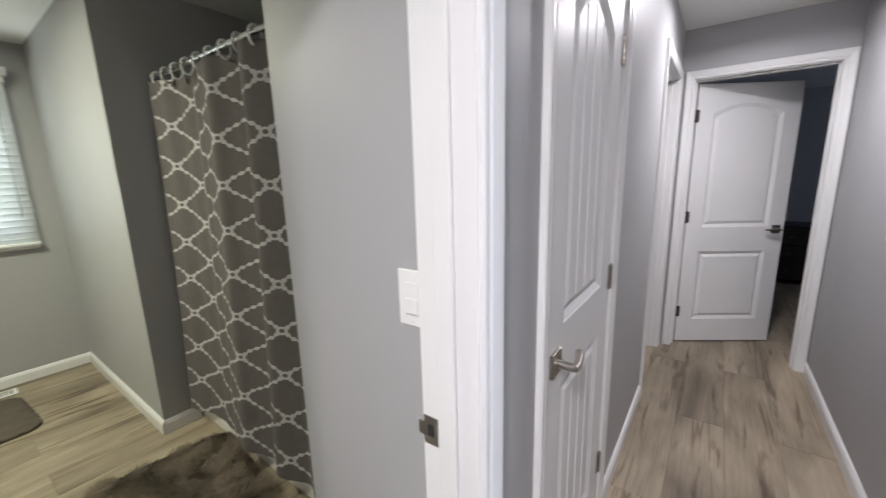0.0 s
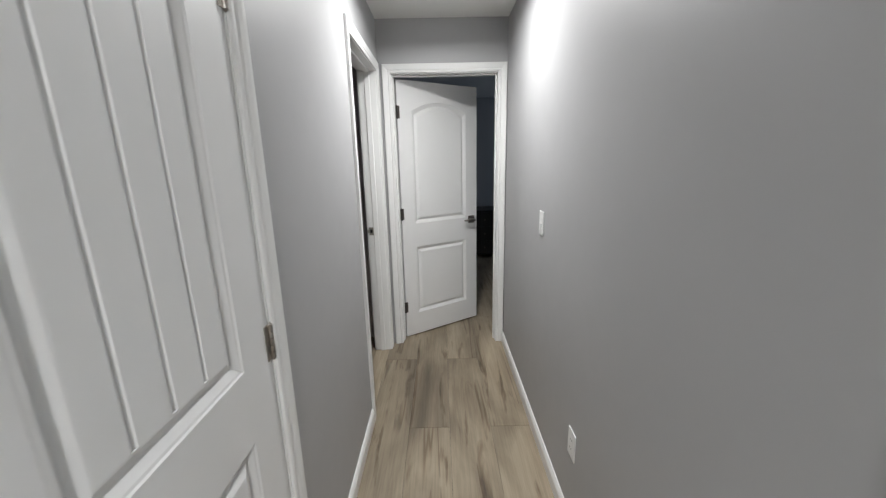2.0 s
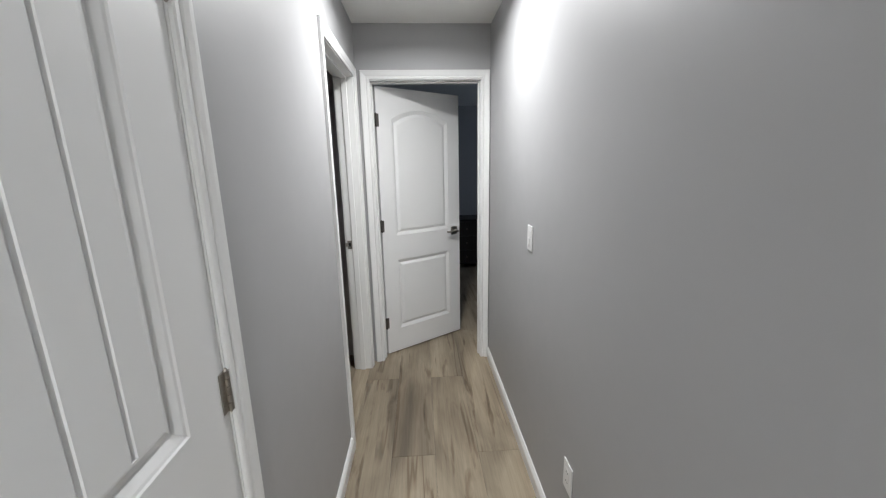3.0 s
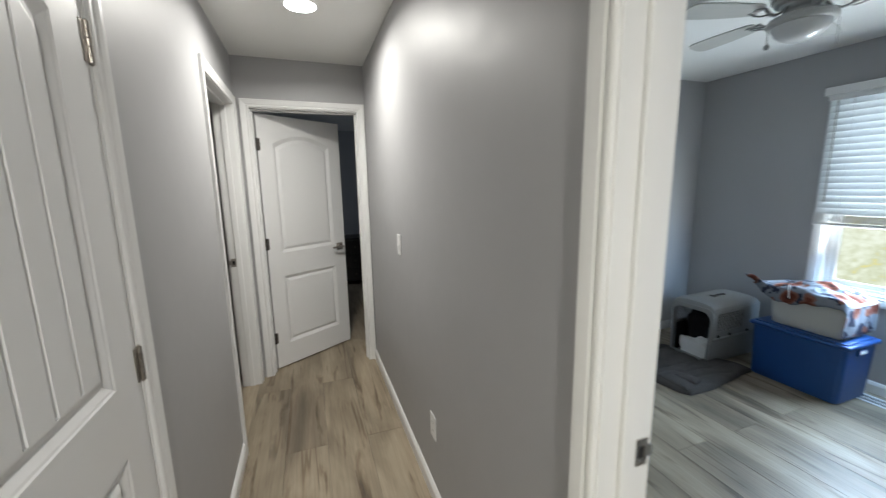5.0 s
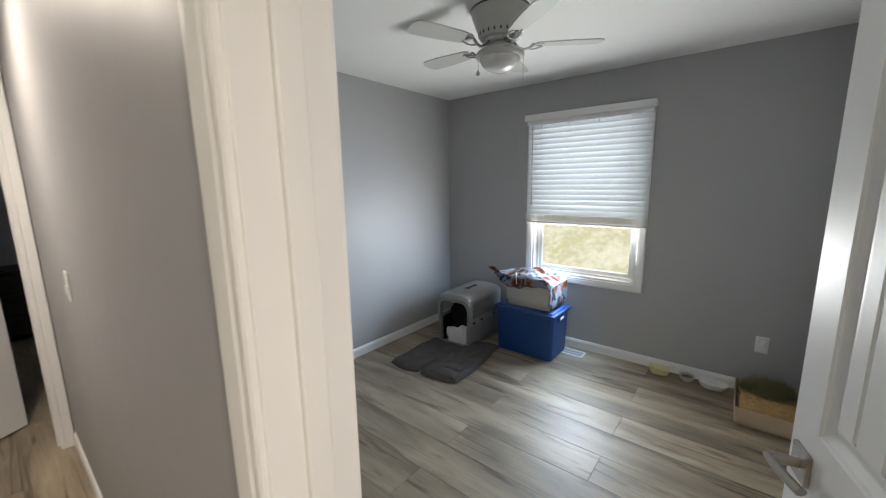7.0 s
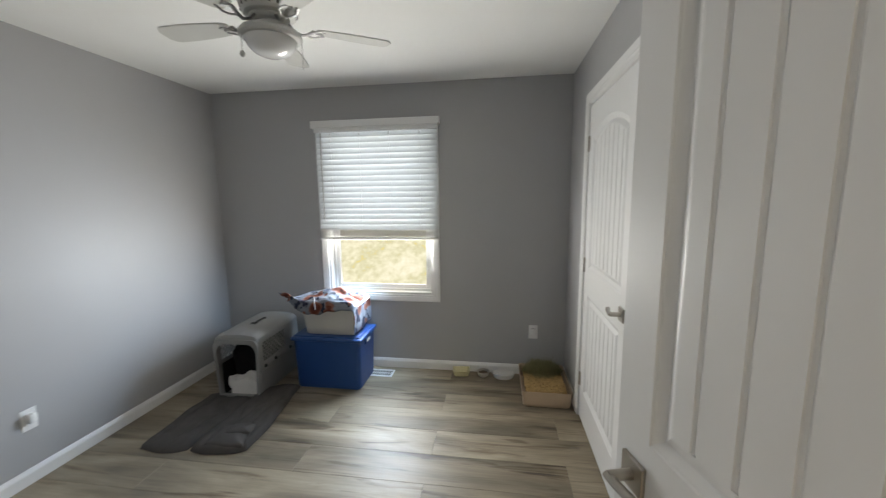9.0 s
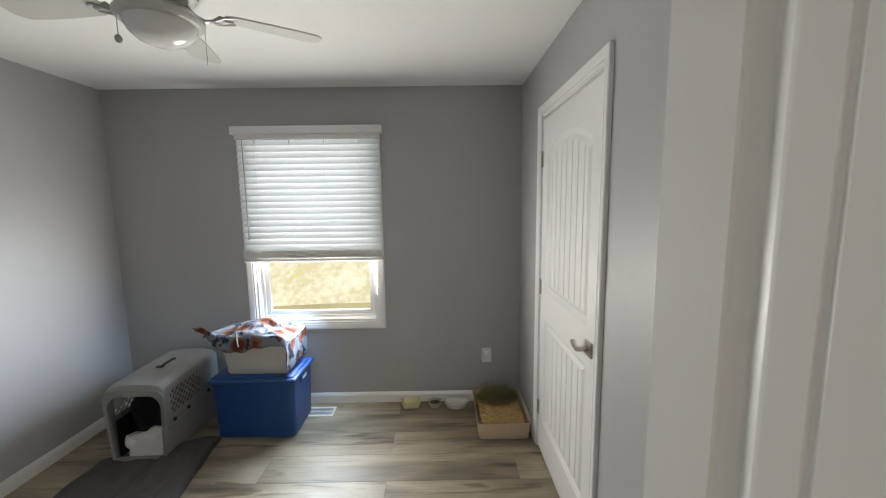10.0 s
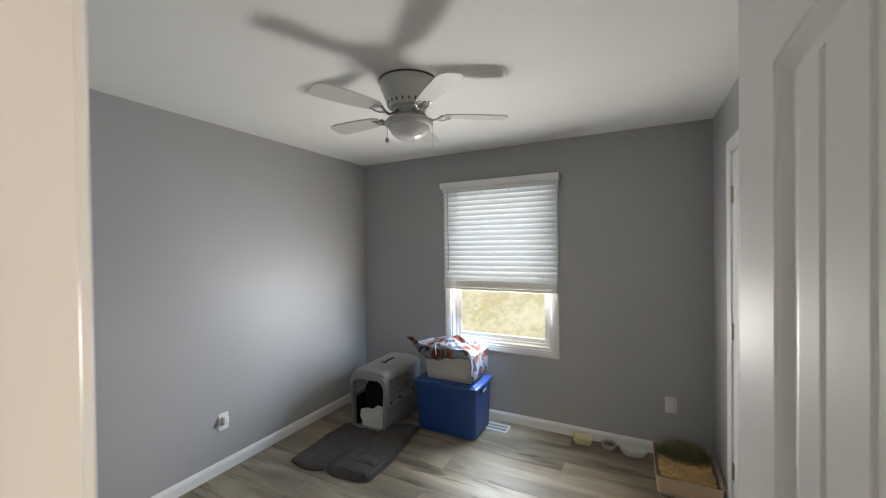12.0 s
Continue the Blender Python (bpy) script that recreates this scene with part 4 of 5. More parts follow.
# roof: stepped rounded cap
prof = [(-CW / 2 + 0.006, 0.418), (-CW / 2 + 0.012, 0.440), (-CW / 2 + 0.040, 0.462), (-CW / 2 + 0.085, 0.470), (-0.07, 0.475), (0.07, 0.475), (CW / 2 - 0.085, 0.470), (CW / 2 - 0.040, 0.462), (CW / 2 - 0.012, 0.440), (CW / 2 - 0.006, 0.418)]
cols = []
for x, dz, k in ((0.0, -0.030, 0.97), (0.012, -0.008, 0.99), (0.035, 0, 1), (CL - 0.035, 0, 1), (CL - 0.010, -0.010, 0.99), (CL, -0.034, 0.97)):
    cols.append([bm.verts.new((x, y * k, max(0.414, z + dz))) for y, z in prof] + [bm.verts.new((x, y * k * 0.97, 0.410)) for y, z in (prof[-1], prof[0])])
m = len(cols[0])
for a, b in zip(cols, cols[1:]):
    for i in range(m):
        bm.faces.new((a[i], a[(i + 1) % m], b[(i + 1) % m], b[i]))
bm.faces.new(cols[0][::-1])
bm.faces.new(cols[-1])
part("roof", bm, GREYP, crate, smooth=True)
bm = bmn()
ring_plate(bm, arch(CW - 0.006, 0.425, 0.012, 0.060), arch(0.346, 0.368, 0.038, 0.072), -0.006, 0.016)
part("front_frame", bm, GREYP, crate, "pale arched door surround", smooth=True)
for s in (-1, 1):
    bm = bmn()
    y = s * (CW / 2 - 0.012)
    for k in range(-4, 9):
        for dr in (-1, 1):
            x0 = 0.055 + 0.040 * k if dr > 0 else 0.055 + 0.040 * k + 0.138
            p, q = Vector((x0, y, 0.262)), Vector((x0 + dr * 0.138, y, 0.400))
            d = q - p
            lo, hi = sorted(((0.055 - p.x) / d.x, (0.345 - p.x) / d.x))
            ta, tb = max(0, lo), min(1, hi)
            if tb - ta > 0.05:
                tube(bm, [p + d * ta, p + d * tb], 0.0078, 6, 0.45)
    part("vent_grille", bm, GREYP, crate, "diamond lattice side vent")
    for x in (0.06, 0.19, 0.40, 0.50):
        bm = bmn()
        cyl(bm, (x, s * (CW / 2 + 0.002), 0.232), (x, s * (CW / 2 + 0.013), 0.232), 0.012, 0.009, 14)
        part("bolt", bm, DARK, crate, "black wing bolt")
bm = bmn()
box(bm, 0.20, 0.36, -0.032, 0.032, 0.4745, 0.4775, 0.001, 1)
part("handle_recess", bm, GREYP, crate)
bm = bmn()
tube(bm, [(0.215, -0.02, 0.479), (0.235, -0.02, 0.487), (0.325, -0.02, 0.487), (0.345, -0.02, 0.479)], 0.007, 8)
box(bm, 0.21, 0.235, -0.03, 0.02, 0.478, 0.483, 0.001, 1)
part("carry_handle", bm, DARK, crate, "folded black carry handle", smooth=True)

# the shell draws in towards its base
for ob in crate.children:
    for v in ob.data.vertices:
        if v.co.z < 0.21:
            v.co.y *= 0.88 + 0.12 * max(0.0, v.co.z) / 0.21

# black cushion, oversized so its colour also gives the shade inside the carrier
BLACK_SHADE_CLOTH = cloth_mat("black_fleece_shade", (0.012, 0.011, 0.012), 12, 0.8, 160, 0.2)
cushion = thing("black_cushion", "black fleece cushion, oversized to darken the carrier's inside", "cushion", crate.matrix_basis @ pose(0.0, 0.0, 0.021))
bm = bmn()
bmesh.ops.create_icosphere(bm, subdivisions=5, radius=1.0)
for v in bm.verts:
    c = v.co.copy()
    k = 1 + 0.16 * noise.noise(c * 2.1 + Vector((4, 0, 0))) + 0.05 * noise.noise(c * 6)
    p = [math.copysign(abs(q) ** 0.6, q) for q in c]
    v.co = Vector((0.315 + 0.235 * p[0] * k, -0.02 + 0.168 * p[1] * k, max(0.0, min(0.382, 0.185 + 0.225 * p[2] * k))))
    v.co.y = max(-0.158, min(0.158, v.co.y))
    v.co.x = min(0.535, v.co.x)
part("fleece", bm, BLACK_SHADE_CLOTH, cushion, smooth=True)
# added black sheets: shade on the inner walls and roof, put into colour
bm = bmn()
for y in (-0.162, 0.154):
    box(bm, 0.03, 0.40, y, y + 0.008, 0.0, 0.225, 0.003, 1)
box(bm, 0.03, 0.40, -0.16, 0.16, 0.372, 0.380, 0.003, 1)
part("lining", bm, BLACK_SHADE_CLOTH, cushion, "black sheets standing in for shade on the inner walls and roof")

WHITE_CLOTH = cloth_mat("white_fleece", (0.72, 0.70, 0.67), 14, 0.8, 160, 0.06)
fleece = thing("white_blanket", "crumpled white fleece blanket inside the carrier", "blanket", crate.matrix_basis @ pose(0.0, 0.0, 0.021))
bm = bmn()
bmesh.ops.create_icosphere(bm, subdivisions=5, radius=1.0)
for v in bm.verts:
    c = v.co.copy()
    r = 1 + 0.30 * noise.noise(c * 1.7) + 0.16 * noise.noise(c * 4.2) + 0.06 * noise.noise(c * 9)
    v.co = Vector((0.120 + 0.125 * c.x * r, -0.025 + 0.175 * c.y * r, max(0.0, 0.050 + 0.100 * c.z * r + 0.03 * noise.noise(c * 3.1))))
    v.co.y = max(-0.160, min(0.160, v.co.y))
    v.co.x = max(0.022, v.co.x)
part("fleece", bm, WHITE_CLOTH, fleece, smooth=False)
for p in fleece.children[0].data.polygons:
    p.use_smooth = True


# ---- grey blanket on the floor ----
MATC = cloth_mat("dark_grey_fleece", (0.094, 0.086, 0.082), 9, 1.0, 260, 0.18)
blanket = thing("floor_blanket", "dark grey fleece blanket folded on the floor", "blanket", pose(0, 0, 0))


def pad(name, c, top, seed, n=40, rim=0.10, lift=0.0):
    """A soft slab over the corners c, with rounded rims and creases."""
    bm = bmn()
    up, dn = [], []
    for i in range(n + 1):
        ru, rd = [], []
        for j in range(n + 1):
            u, v = i / n, j / n
            cu, cv = 2 * u - 1, 2 * v - 1
            e = min(u, 1 - u, v, 1 - v)
            u, v = 0.5 + 0.5 * cu * math.sqrt(1 - 0.16 * cv * cv), 0.5 + 0.5 * cv * math.sqrt(1 - 0.16 * cu * cu)
            p = [(1 - u) * (1 - v) * c[0][k] + u * (1 - v) * c[1][k] + u * v * c[2][k] + (1 - u) * v * c[3][k] for k in (0, 1)]
            f = min(1, e / rim)
            w = noise.noise(Vector((p[0] * 6, p[1] * 6, seed)))
            ww = noise.noise(Vector((p[0] * 17, p[1] * 17, seed + 3)))
            crease = max(0.0, 1 - abs(noise.noise(Vector((p[0] * 2.2, p[1] * 7.0, seed + 5)))) * 9)
            z = top * math.sqrt(max(0, 1 - (1 - f) ** 2)) + (0.009 * w + 0.006 * ww - 0.010 * crease) * f
            j1 = 0.02 * noise.noise(Vector((p[0] * 5, p[1] * 5, seed + 9)))
            ru.append(bm.verts.new((p[0] + j1, p[1] + j1, lift + 0.002 + max(0, z))))
            rd.append(bm.verts.new((p[0] + j1, p[1] + j1, lift + 0.001)))
        up.append(ru)
        dn.append(rd)
    for i in range(n):
        for j in range(n):
            bm.faces.new((up[i][j], up[i + 1][j], up[i + 1][j + 1], up[i][j + 1]))
            bm.faces.new((dn[i][j], dn[i][j + 1], dn[i + 1][j + 1], dn[i + 1][j]))
    for i in range(n):
        for a, b in (((i, 0), (i + 1, 0)), ((i + 1, n), (i, n)), ((0, i + 1), (0, i)), ((n, i), (n, i + 1))):
            bm.faces.new((up[a[0]][a[1]], dn[a[0]][a[1]], dn[b[0]][b[1]], up[b[0]][b[1]]))
    ob = part(name, bm, MATC, blanket)
    for p in ob.data.polygons:
        p.use_smooth = True
    return ob


pad("fold", [(2.57, 2.76), (2.60, 2.44), (3.30, 2.40), (3.24, 2.80)], 0.034, 1.0, rim=0.12)
pad("fold", [(2.60, 2.43), (2.645, 2.20), (3.43, 2.30), (3.36, 2.50)], 0.020, 2.0, rim=0.20)
pad("fold", [(2.585, 2.445), (2.64, 2.08), (3.47, 2.165), (3.36, 2.42)], 0.044, 4.0, rim=0.12, lift=0.002)
pad("fold", [(2.62, 2.36), (2.655, 2.10), (2.90, 2.20), (2.80, 2.37)], 0.030, 7.0, 26, 0.40, 0.028)
pad("fold", [(2.72, 2.30), (2.76, 2.13), (2.86, 2.16), (2.83, 2.27)], 0.022, 9.0, 20, 0.45, 0.050)


# ---- litter tray, hay, pellets and dishes ----
TRAYP = mat("clear_beige_plastic", (0.62, 0.47, 0.33), 0.3, vary=0.05, scale=8)
tray = thing("litter_tray", "beige plastic pet litter tray against the wall", "litter tray", pose(3.582, 0.272, 0))
bm = bmn()
tapered_tub(bm, 0.462, 0.346, 0.118, 0.010, 0.022, 0.003, rim=0.002, rim_h=0.004)
part("tub", bm, TRAYP, tray, smooth=True)
bm = bmn()
N2 = 26
top = [[bm.verts.new((-0.203 + 0.406 * i / N2, -0.146 + 0.292 * j / N2, 0.096 + 0.010 * noise.noise(Vector((i * 0.25, j * 0.25, 1))))) for j in range(N2 + 1)] for i in range(N2 + 1)]
for i in range(N2):
    for j in range(N2):
        bm.faces.new((top[i][j], top[i + 1][j], top[i + 1][j + 1], top[i][j + 1]))
PELLET = mat("wood_pellets", (0.62, 0.41, 0.17), 0.8, vary=0.2, scale=40, bump=1.0, bump_scale=160)
litter = thing("wood_pellet_litter", "golden wood pellet litter filling the tray", "litter", pose(3.590, 0.272, 0), kind="stuff")
part("litter_bed", bm, PELLET, litter)
rnd2 = random.Random(11)
bm = bmn()
for k in range(900):
    x, y = rnd2.uniform(-0.20, 0.06), rnd2.uniform(-0.143, 0.143)
    z = 0.104 + rnd2.uniform(0, 0.008)
    a, b2, l = rnd2.uniform(0, math.pi), rnd2.uniform(-0.3, 0.3), rnd2.uniform(0.006, 0.012)
    d = Vector((math.cos(a), math.sin(a), b2)).normalized() * l
    q = d.to_track_quat("Z", "Y")
    rings = [[bm.verts.new(Vector((x, y, z)) + s * d + q @ Vector((0.003 * math.cos(t * 1.5708), 0.003 * math.sin(t * 1.5708), 0))) for t in range(4)] for s in (-1, 1)]
    for t in range(4):
        bm.faces.new((rings[0][t], rings[0][(t + 1) % 4], rings[1][(t + 1) % 4], rings[1][t]))
    bm.faces.new(rings[1])
part("pellets", bm, PELLET, litter)

HAY = mat("green_hay", (0.085, 0.10, 0.035), 0.9, vary=0.5, scale=45, tint=(0.30, 0.26, 0.13))
hay = thing("hay_heap", "heap of green hay at the back of the tray", "hay", pose(3.690, 0.272, 0.096), kind="stuff")
bm = bmn()
for k in range(3000):
    r, a = math.sqrt(rnd2.random()), rnd2.uniform(0, 2 * math.pi)
    x, y = 0.108 * r * math.cos(a) ** 3 * 1.05 if r > 0.9 else 0.108 * r * math.cos(a), 0.150 * r * math.sin(a)
    z = 0.005 + (1 - r ** 5) * (0.070 + 0.028 * noise.noise(Vector((x * 22, y * 22, 3)))) * rnd2.random() + 0.02 * rnd2.random()
    az, el, l = rnd2.uniform(0, 2 * math.pi), rnd2.gauss(0.22, 0.5), rnd2.uniform(0.02, 0.075)
    d = Vector((math.cos(az) * math.cos(el), math.sin(az) * math.cos(el), math.sin(el))) * l
    sd = Vector((-math.sin(az), math.cos(az), 0)) * 0.0011
    p0 = Vector((x, y, z))
    mid = p0 + d * 0.5 + Vector((0, 0, rnd2.uniform(-0.006, 0.008)))
    p1 = p0 + d
    for p in (p0, mid, p1):
        p.x, p.y, p.z = max(-0.125, min(0.118, p.x)), max(-0.162, min(0.158, p.y)), max(0.002, p.z)
    v = [bm.verts.new(c) for c in (p0 - sd, p0 + sd, mid + sd, mid - sd, p1)]
    bm.faces.new((v[0], v[1], v[2], v[3]))
    bm.faces.new((v[3], v[2], v[4]))
part("stalks", bm, HAY, hay)

CERAM_Y = mat("cream_ceramic", (0.68, 0.62, 0.38), 0.3, vary=0.05, scale=20)
CERAM_W = mat("white_ceramic", (0.74, 0.73, 0.70), 0.25, vary=0.03, scale=20)
CERAM_S = mat("speckled_stoneware", (0.52, 0.49, 0.44), 0.45, vary=0.25, scale=120)
FEED = mat("brown_feed_pellets", (0.14, 0.10, 0.065), 0.9, vary=0.3, scale=80, bump=1.0, bump_scale=200)
dish = thing("square_dish", "cream square ceramic dish on the floor", "dish", pose(3.785, 0.918, 0, 0, 0, 6))
bm = bmn()
tapered_tub(bm, 0.100, 0.142, 0.052, 0.014, 0.009, 0.006)
part("bowl", bm, CERAM_Y, dish, smooth=True)
cup = thing("feed_cup", "small speckled stoneware bowl of brown feed", "bowl", pose(3.785, 0.735, 0))
bm = bmn()
lathe(bm, [(0.030, 0.0), (0.042, 0.012), (0.050, 0.034), (0.051, 0.044), (0.048, 0.046), (0.045, 0.040), (0.038, 0.016), (0.02, 0.012)], 36)
part("bowl", bm, CERAM_S, cup, smooth=True)
bm = bmn()
lathe(bm, [(0.040, 0.030), (0.030, 0.035), (0.012, 0.037)], 24)
part("feed", bm, FEED, cup, "brown feed pellets")
oval = thing("oval_bowl", "white oval ceramic water bowl", "bowl", pose(3.775, 0.570, 0) @ Matrix.Diagonal((0.72, 1.18, 1, 1)))
bm = bmn()
lathe(bm, [(0.058, 0.0), (0.066, 0.008), (0.076, 0.034), (0.078, 0.044), (0.074, 0.046), (0.069, 0.038), (0.058, 0.014), (0.03, 0.011)], 44)
part("bowl", bm, CERAM_W, oval, smooth=True)


# ---- floor vent, switches, outlets ----
vent = thing("floor_vent", "white metal floor register beside the tote", "floor vent", pose(3.735, 1.618, 0))
bm = bmn()
for x0, x1, y0, y1 in ((-0.062, -0.046, -0.125, 0.125), (0.046, 0.062, -0.125, 0.125), (-0.046, 0.046, -0.125, -0.110), (-0.046, 0.046, 0.110, 0.125)):
    box(bm, x0, x1, y0, y1, 0.0005, 0.006, 0.002, 1)
part("frame", bm, PLASTIC_W, vent)
bm = bmn()
box(bm, -0.046, 0.046, -0.110, 0.110, 0.0003, 0.0012)
part("backing", bm, DARK, vent)
for k in range(13):
    bm = bmn()
    y = -0.102 + 0.204 * k / 12
    box(bm, -0.046, 0.046, y - 0.0030, y + 0.0030, 0.0014, 0.0032, 0.0006, 1)
    part("slat", bm, PLASTIC_W, vent)
bm = bmn()
box(bm, -0.003, 0.003, -0.110, 0.110, 0.0014, 0.0052)
part("bar", bm, PLASTIC_W, vent)


def plate(name, m, kind, label, category):
    """A wall plate in the plane y=0, facing -y."""
    ob = thing(name, label, category, m)
    bm = bmn()
    box(bm, -0.036, 0.036, -0.0055, 0.0, -0.058, 0.058, 0.003, 2)
    part("plate", bm, PLASTIC_W, ob)
    bm = bmn()
    box(bm, -0.0168, 0.0168, -0.0068, -0.005, -0.0335, 0.0335, 0.001, 1)
    part("rocker" if kind == "switch" else "socket", bm, PLASTIC_W, ob)
    if kind == "switch":
        bm = bmn()
        box(bm, -0.0155, 0.0155, -0.0105, -0.0066, -0.031, 0.002, 0.0015, 1)
        part("paddle", bm, PLASTIC_W, ob)
    else:
        for z in (-0.018, 0.018):
            for x in (-0.006, 0.006):
                bm = bmn()
                box(bm, x - 0.001, x + 0.001, -0.0072, -0.0066, z - 0.003, z + 0.005)
                part("slot", bm, DARK, ob)
    for z in (-0.048, 0.048):
        bm = bmn()
        cyl(bm, (0, -0.0055, z), (0, -0.0066, z), 0.003, 0.0024, 10)
        part("screw", bm, PLASTIC_W, ob)
    if kind == "plugged":
        bm = bmn()
        box(bm, -0.020, 0.016, -0.045, -0.0068, -0.014, 0.036, 0.007, 2)
        part("plug_in", bm, PLASTIC_W, ob, "small white plug-in device", smooth=True)
    return ob


plate("light_switch", pose(XR, 2.475, 1.150, 0, 0, -90), "switch", "white rocker light switch on the hallway wall", "light switch")
plate("wall_outlet", pose(XR, 1.918, 0.382, 0, 0, -90), "outlet", "white wall outlet low on the hallway wall", "outlet")
plate("wall_outlet", pose(BX1, 0.328, 0.370, 0, 0, -90), "plugged", "white wall outlet below the bedroom window wall", "outlet")
plate("wall_outlet", pose(2.325, BY1, 0.345, 0, 0, 0), "plugged", "white wall outlet with a plug-in device", "outlet")
plate("light_switch", pose(-0.345, 0.636, 1.185, 0, 0, 0), "switch", "white rocker light switch beside the bathroom door", "light switch")

LIT = glow("lit_diffuser", (1.0, 0.97, 0.92), 14)
for y in (2.61, -0.75):
    light = thing("recessed_downlight", "lit white recessed ceiling downlight", "ceiling light", pose(0.30, y, H), "hallway downlights")
    bm = bmn()
    lathe(bm, [(0.094, -0.0005), (0.092, -0.004), (0.082, -0.006), (0.076, -0.004), (0.076, -0.001)], 40)
    part("trim_ring", bm, PLASTIC_W, light, smooth=True)
    bm = bmn()
    lathe(bm, [(0.075, -0.002), (0.074, -0.0048), (0.02, -0.0052)], 40)
    part("diffuser", bm, LIT, light, "glowing white diffuser")


# ---- bathroom: tub, curtain, rugs ----
ENAMEL = mat("white_tub_enamel", (0.78, 0.77, 0.74), 0.2, vary=0.02)
CHROME = mat("chrome", (0.75, 0.75, 0.76), 0.12, metal=1.0, vary=0.03, scale=20)
tub = thing("bathtub", "white alcove bathtub behind the shower curtain", "bathtub", pose(0, 0, 0))
bm = bmn()
box(bm, -2.328, -0.768, 0.905, 0.955, 0.001, 0.40, 0.012, 2)
box(bm, -2.328, -0.768, 1.60, 1.652, 0.30, 0.40, 0.012, 2)
box(bm, -2.328, -2.25, 0.955, 1.60, 0.30, 0.40, 0.012, 2)
box(bm, -0.85, -0.768, 0.955, 1.60, 0.30, 0.40, 0.012, 2)
box(bm, -2.328, -0.768, 0.90, 1.652, 0.001, 0.06, 0.006, 1)
part("shell", bm, ENAMEL, tub)


def trellis():
    """Dark taupe fabric with a white interlaced trellis, laid out on the cloth's own width and height."""
    m = bpy.data.materials.new("trellis_curtain_fabric")
    m.use_nodes = True
    n, lk = m.node_tree.nodes, m.node_tree.links
    b = n["Principled BSDF"]
    b.inputs["Roughness"].default_value = 0.85
    b.inputs["Specular IOR Level"].default_value = 0.2
    uv = n.new("ShaderNodeUVMap")
    sep = n.new("ShaderNodeSeparateXYZ")
    lk.new(uv.outputs[0], sep.inputs[0])

    def M(op, a, c=None, d=None):
        x = n.new("ShaderNodeMath")
        x.operation = op
        for i, v in enumerate((a, c, d)):
            if v is None:
                continue
            if isinstance(v, (int, float)):
                x.inputs[i].default_value = v
            else:
                lk.new(v, x.inputs[i])
        return x.outputs[0]

    def wave_lines(us, vs):
        u, v = us, M("ADD", M("MULTIPLY", M("SNAP", M("ADD", vs, 1 / 24), 1 / 12), 0.62), M("MULTIPLY", vs, 0.38))
        # half-width of a cell along its height, rounder than a plain wave
        c = M("COSINE", M("MULTIPLY", v, 2 * math.pi))
        s = M("SIGN", c)
        r = M("MULTIPLY", s, M("POWER", M("ABSOLUTE", c), 0.9))
        a = M("MULTIPLY_ADD", r, -0.205, 0.25)
        fa = M("PINGPONG", M("SUBTRACT", u, a), 0.5)
        fb = M("PINGPONG", M("ADD", u, a), 0.5)
        d = M("MINIMUM", fa, fb)
        line = M("LESS_THAN", d, M("MULTIPLY_ADD", M("ABSOLUTE", M("SINE", M("MULTIPLY", v, 2 * math.pi))), 0.020, 0.021))
        return line

    u, v = sep.outputs[0], sep.outputs[1]
    line = wave_lines(u, v)

    def rings(du, dv):
        x = M("MULTIPLY", M("SUBTRACT", M("FRACT", M("ADD", u, du)), 0.5), 1.6)
        y = M("MULTIPLY", M("SUBTRACT", M("FRACT", M("ADD", v, dv)), 0.5), 1.25)
        d = M("SQRT", M("ADD", M("MULTIPLY", x, x), M("MULTIPLY", y, y)))
        hole = M("GREATER_THAN", d, 0.055)
        disc = M("LESS_THAN", d, 0.118)
        return disc, hole

    d1, h1 = rings(0.5, 0.5)
    d2, h2 = rings(0.0, 0.0)
    mask = M("MAXIMUM", line, M("MAXIMUM", d1, d2))
    mask = M("MULTIPLY", mask, M("MULTIPLY", h1, h2))
    tc = n.new("ShaderNodeTexCoord")
    nz = n.new("ShaderNodeTexNoise")
    nz.inputs["Scale"].default_value, nz.inputs["Detail"].default_value = 30, 5
    lk.new(tc.outputs["Object"], nz.inputs["Vector"])
    dark = n.new("ShaderNodeMix")
    dark.data_type = "RGBA"
    dark.inputs["A"].default_value, dark.inputs["B"].default_value = (0.120, 0.108, 0.105, 1), (0.155, 0.140, 0.136, 1)
    lk.new(nz.outputs["Fac"], dark.inputs["Factor"])
    mix = n.new("ShaderNodeMix")
    mix.data_type = "RGBA"
    mix.inputs["B"].default_value = (0.52, 0.505, 0.51, 1)
    lk.new(mask, mix.inputs["Factor"])
    lk.new(dark.outputs["Result"], mix.inputs["A"])
    lk.new(mix.outputs["Result"], b.inputs["Base Color"])
    weave = n.new("ShaderNodeTexNoise")
    weave.inputs["Scale"].default_value = 500
    lk.new(tc.outputs["Object"], weave.inputs["Vector"])
    bp = n.new("ShaderNodeBump")
    bp.inputs["Strength"].default_value, bp.inputs["Distance"].default_value = 0.3, 0.001
    lk.new(weave.outputs["Fac"], bp.inputs["Height"])
    lk.new(bp.outputs[0], b.inputs["Normal"])
    return m


RODY, RODZ = 0.925, 1.955
curtain = thing("shower_curtain", "dark taupe shower curtain with white trellis print", "shower curtain", pose(0, 0, 0))
bm = bmn()
uvl = bm.loops.layers.uv.new("UVMap")
NX, NZ = 260, 40
X0, X1, ZT, ZB = -2.300, -0.80, 1.925, 0.10
rows = []
arc = [0.0]


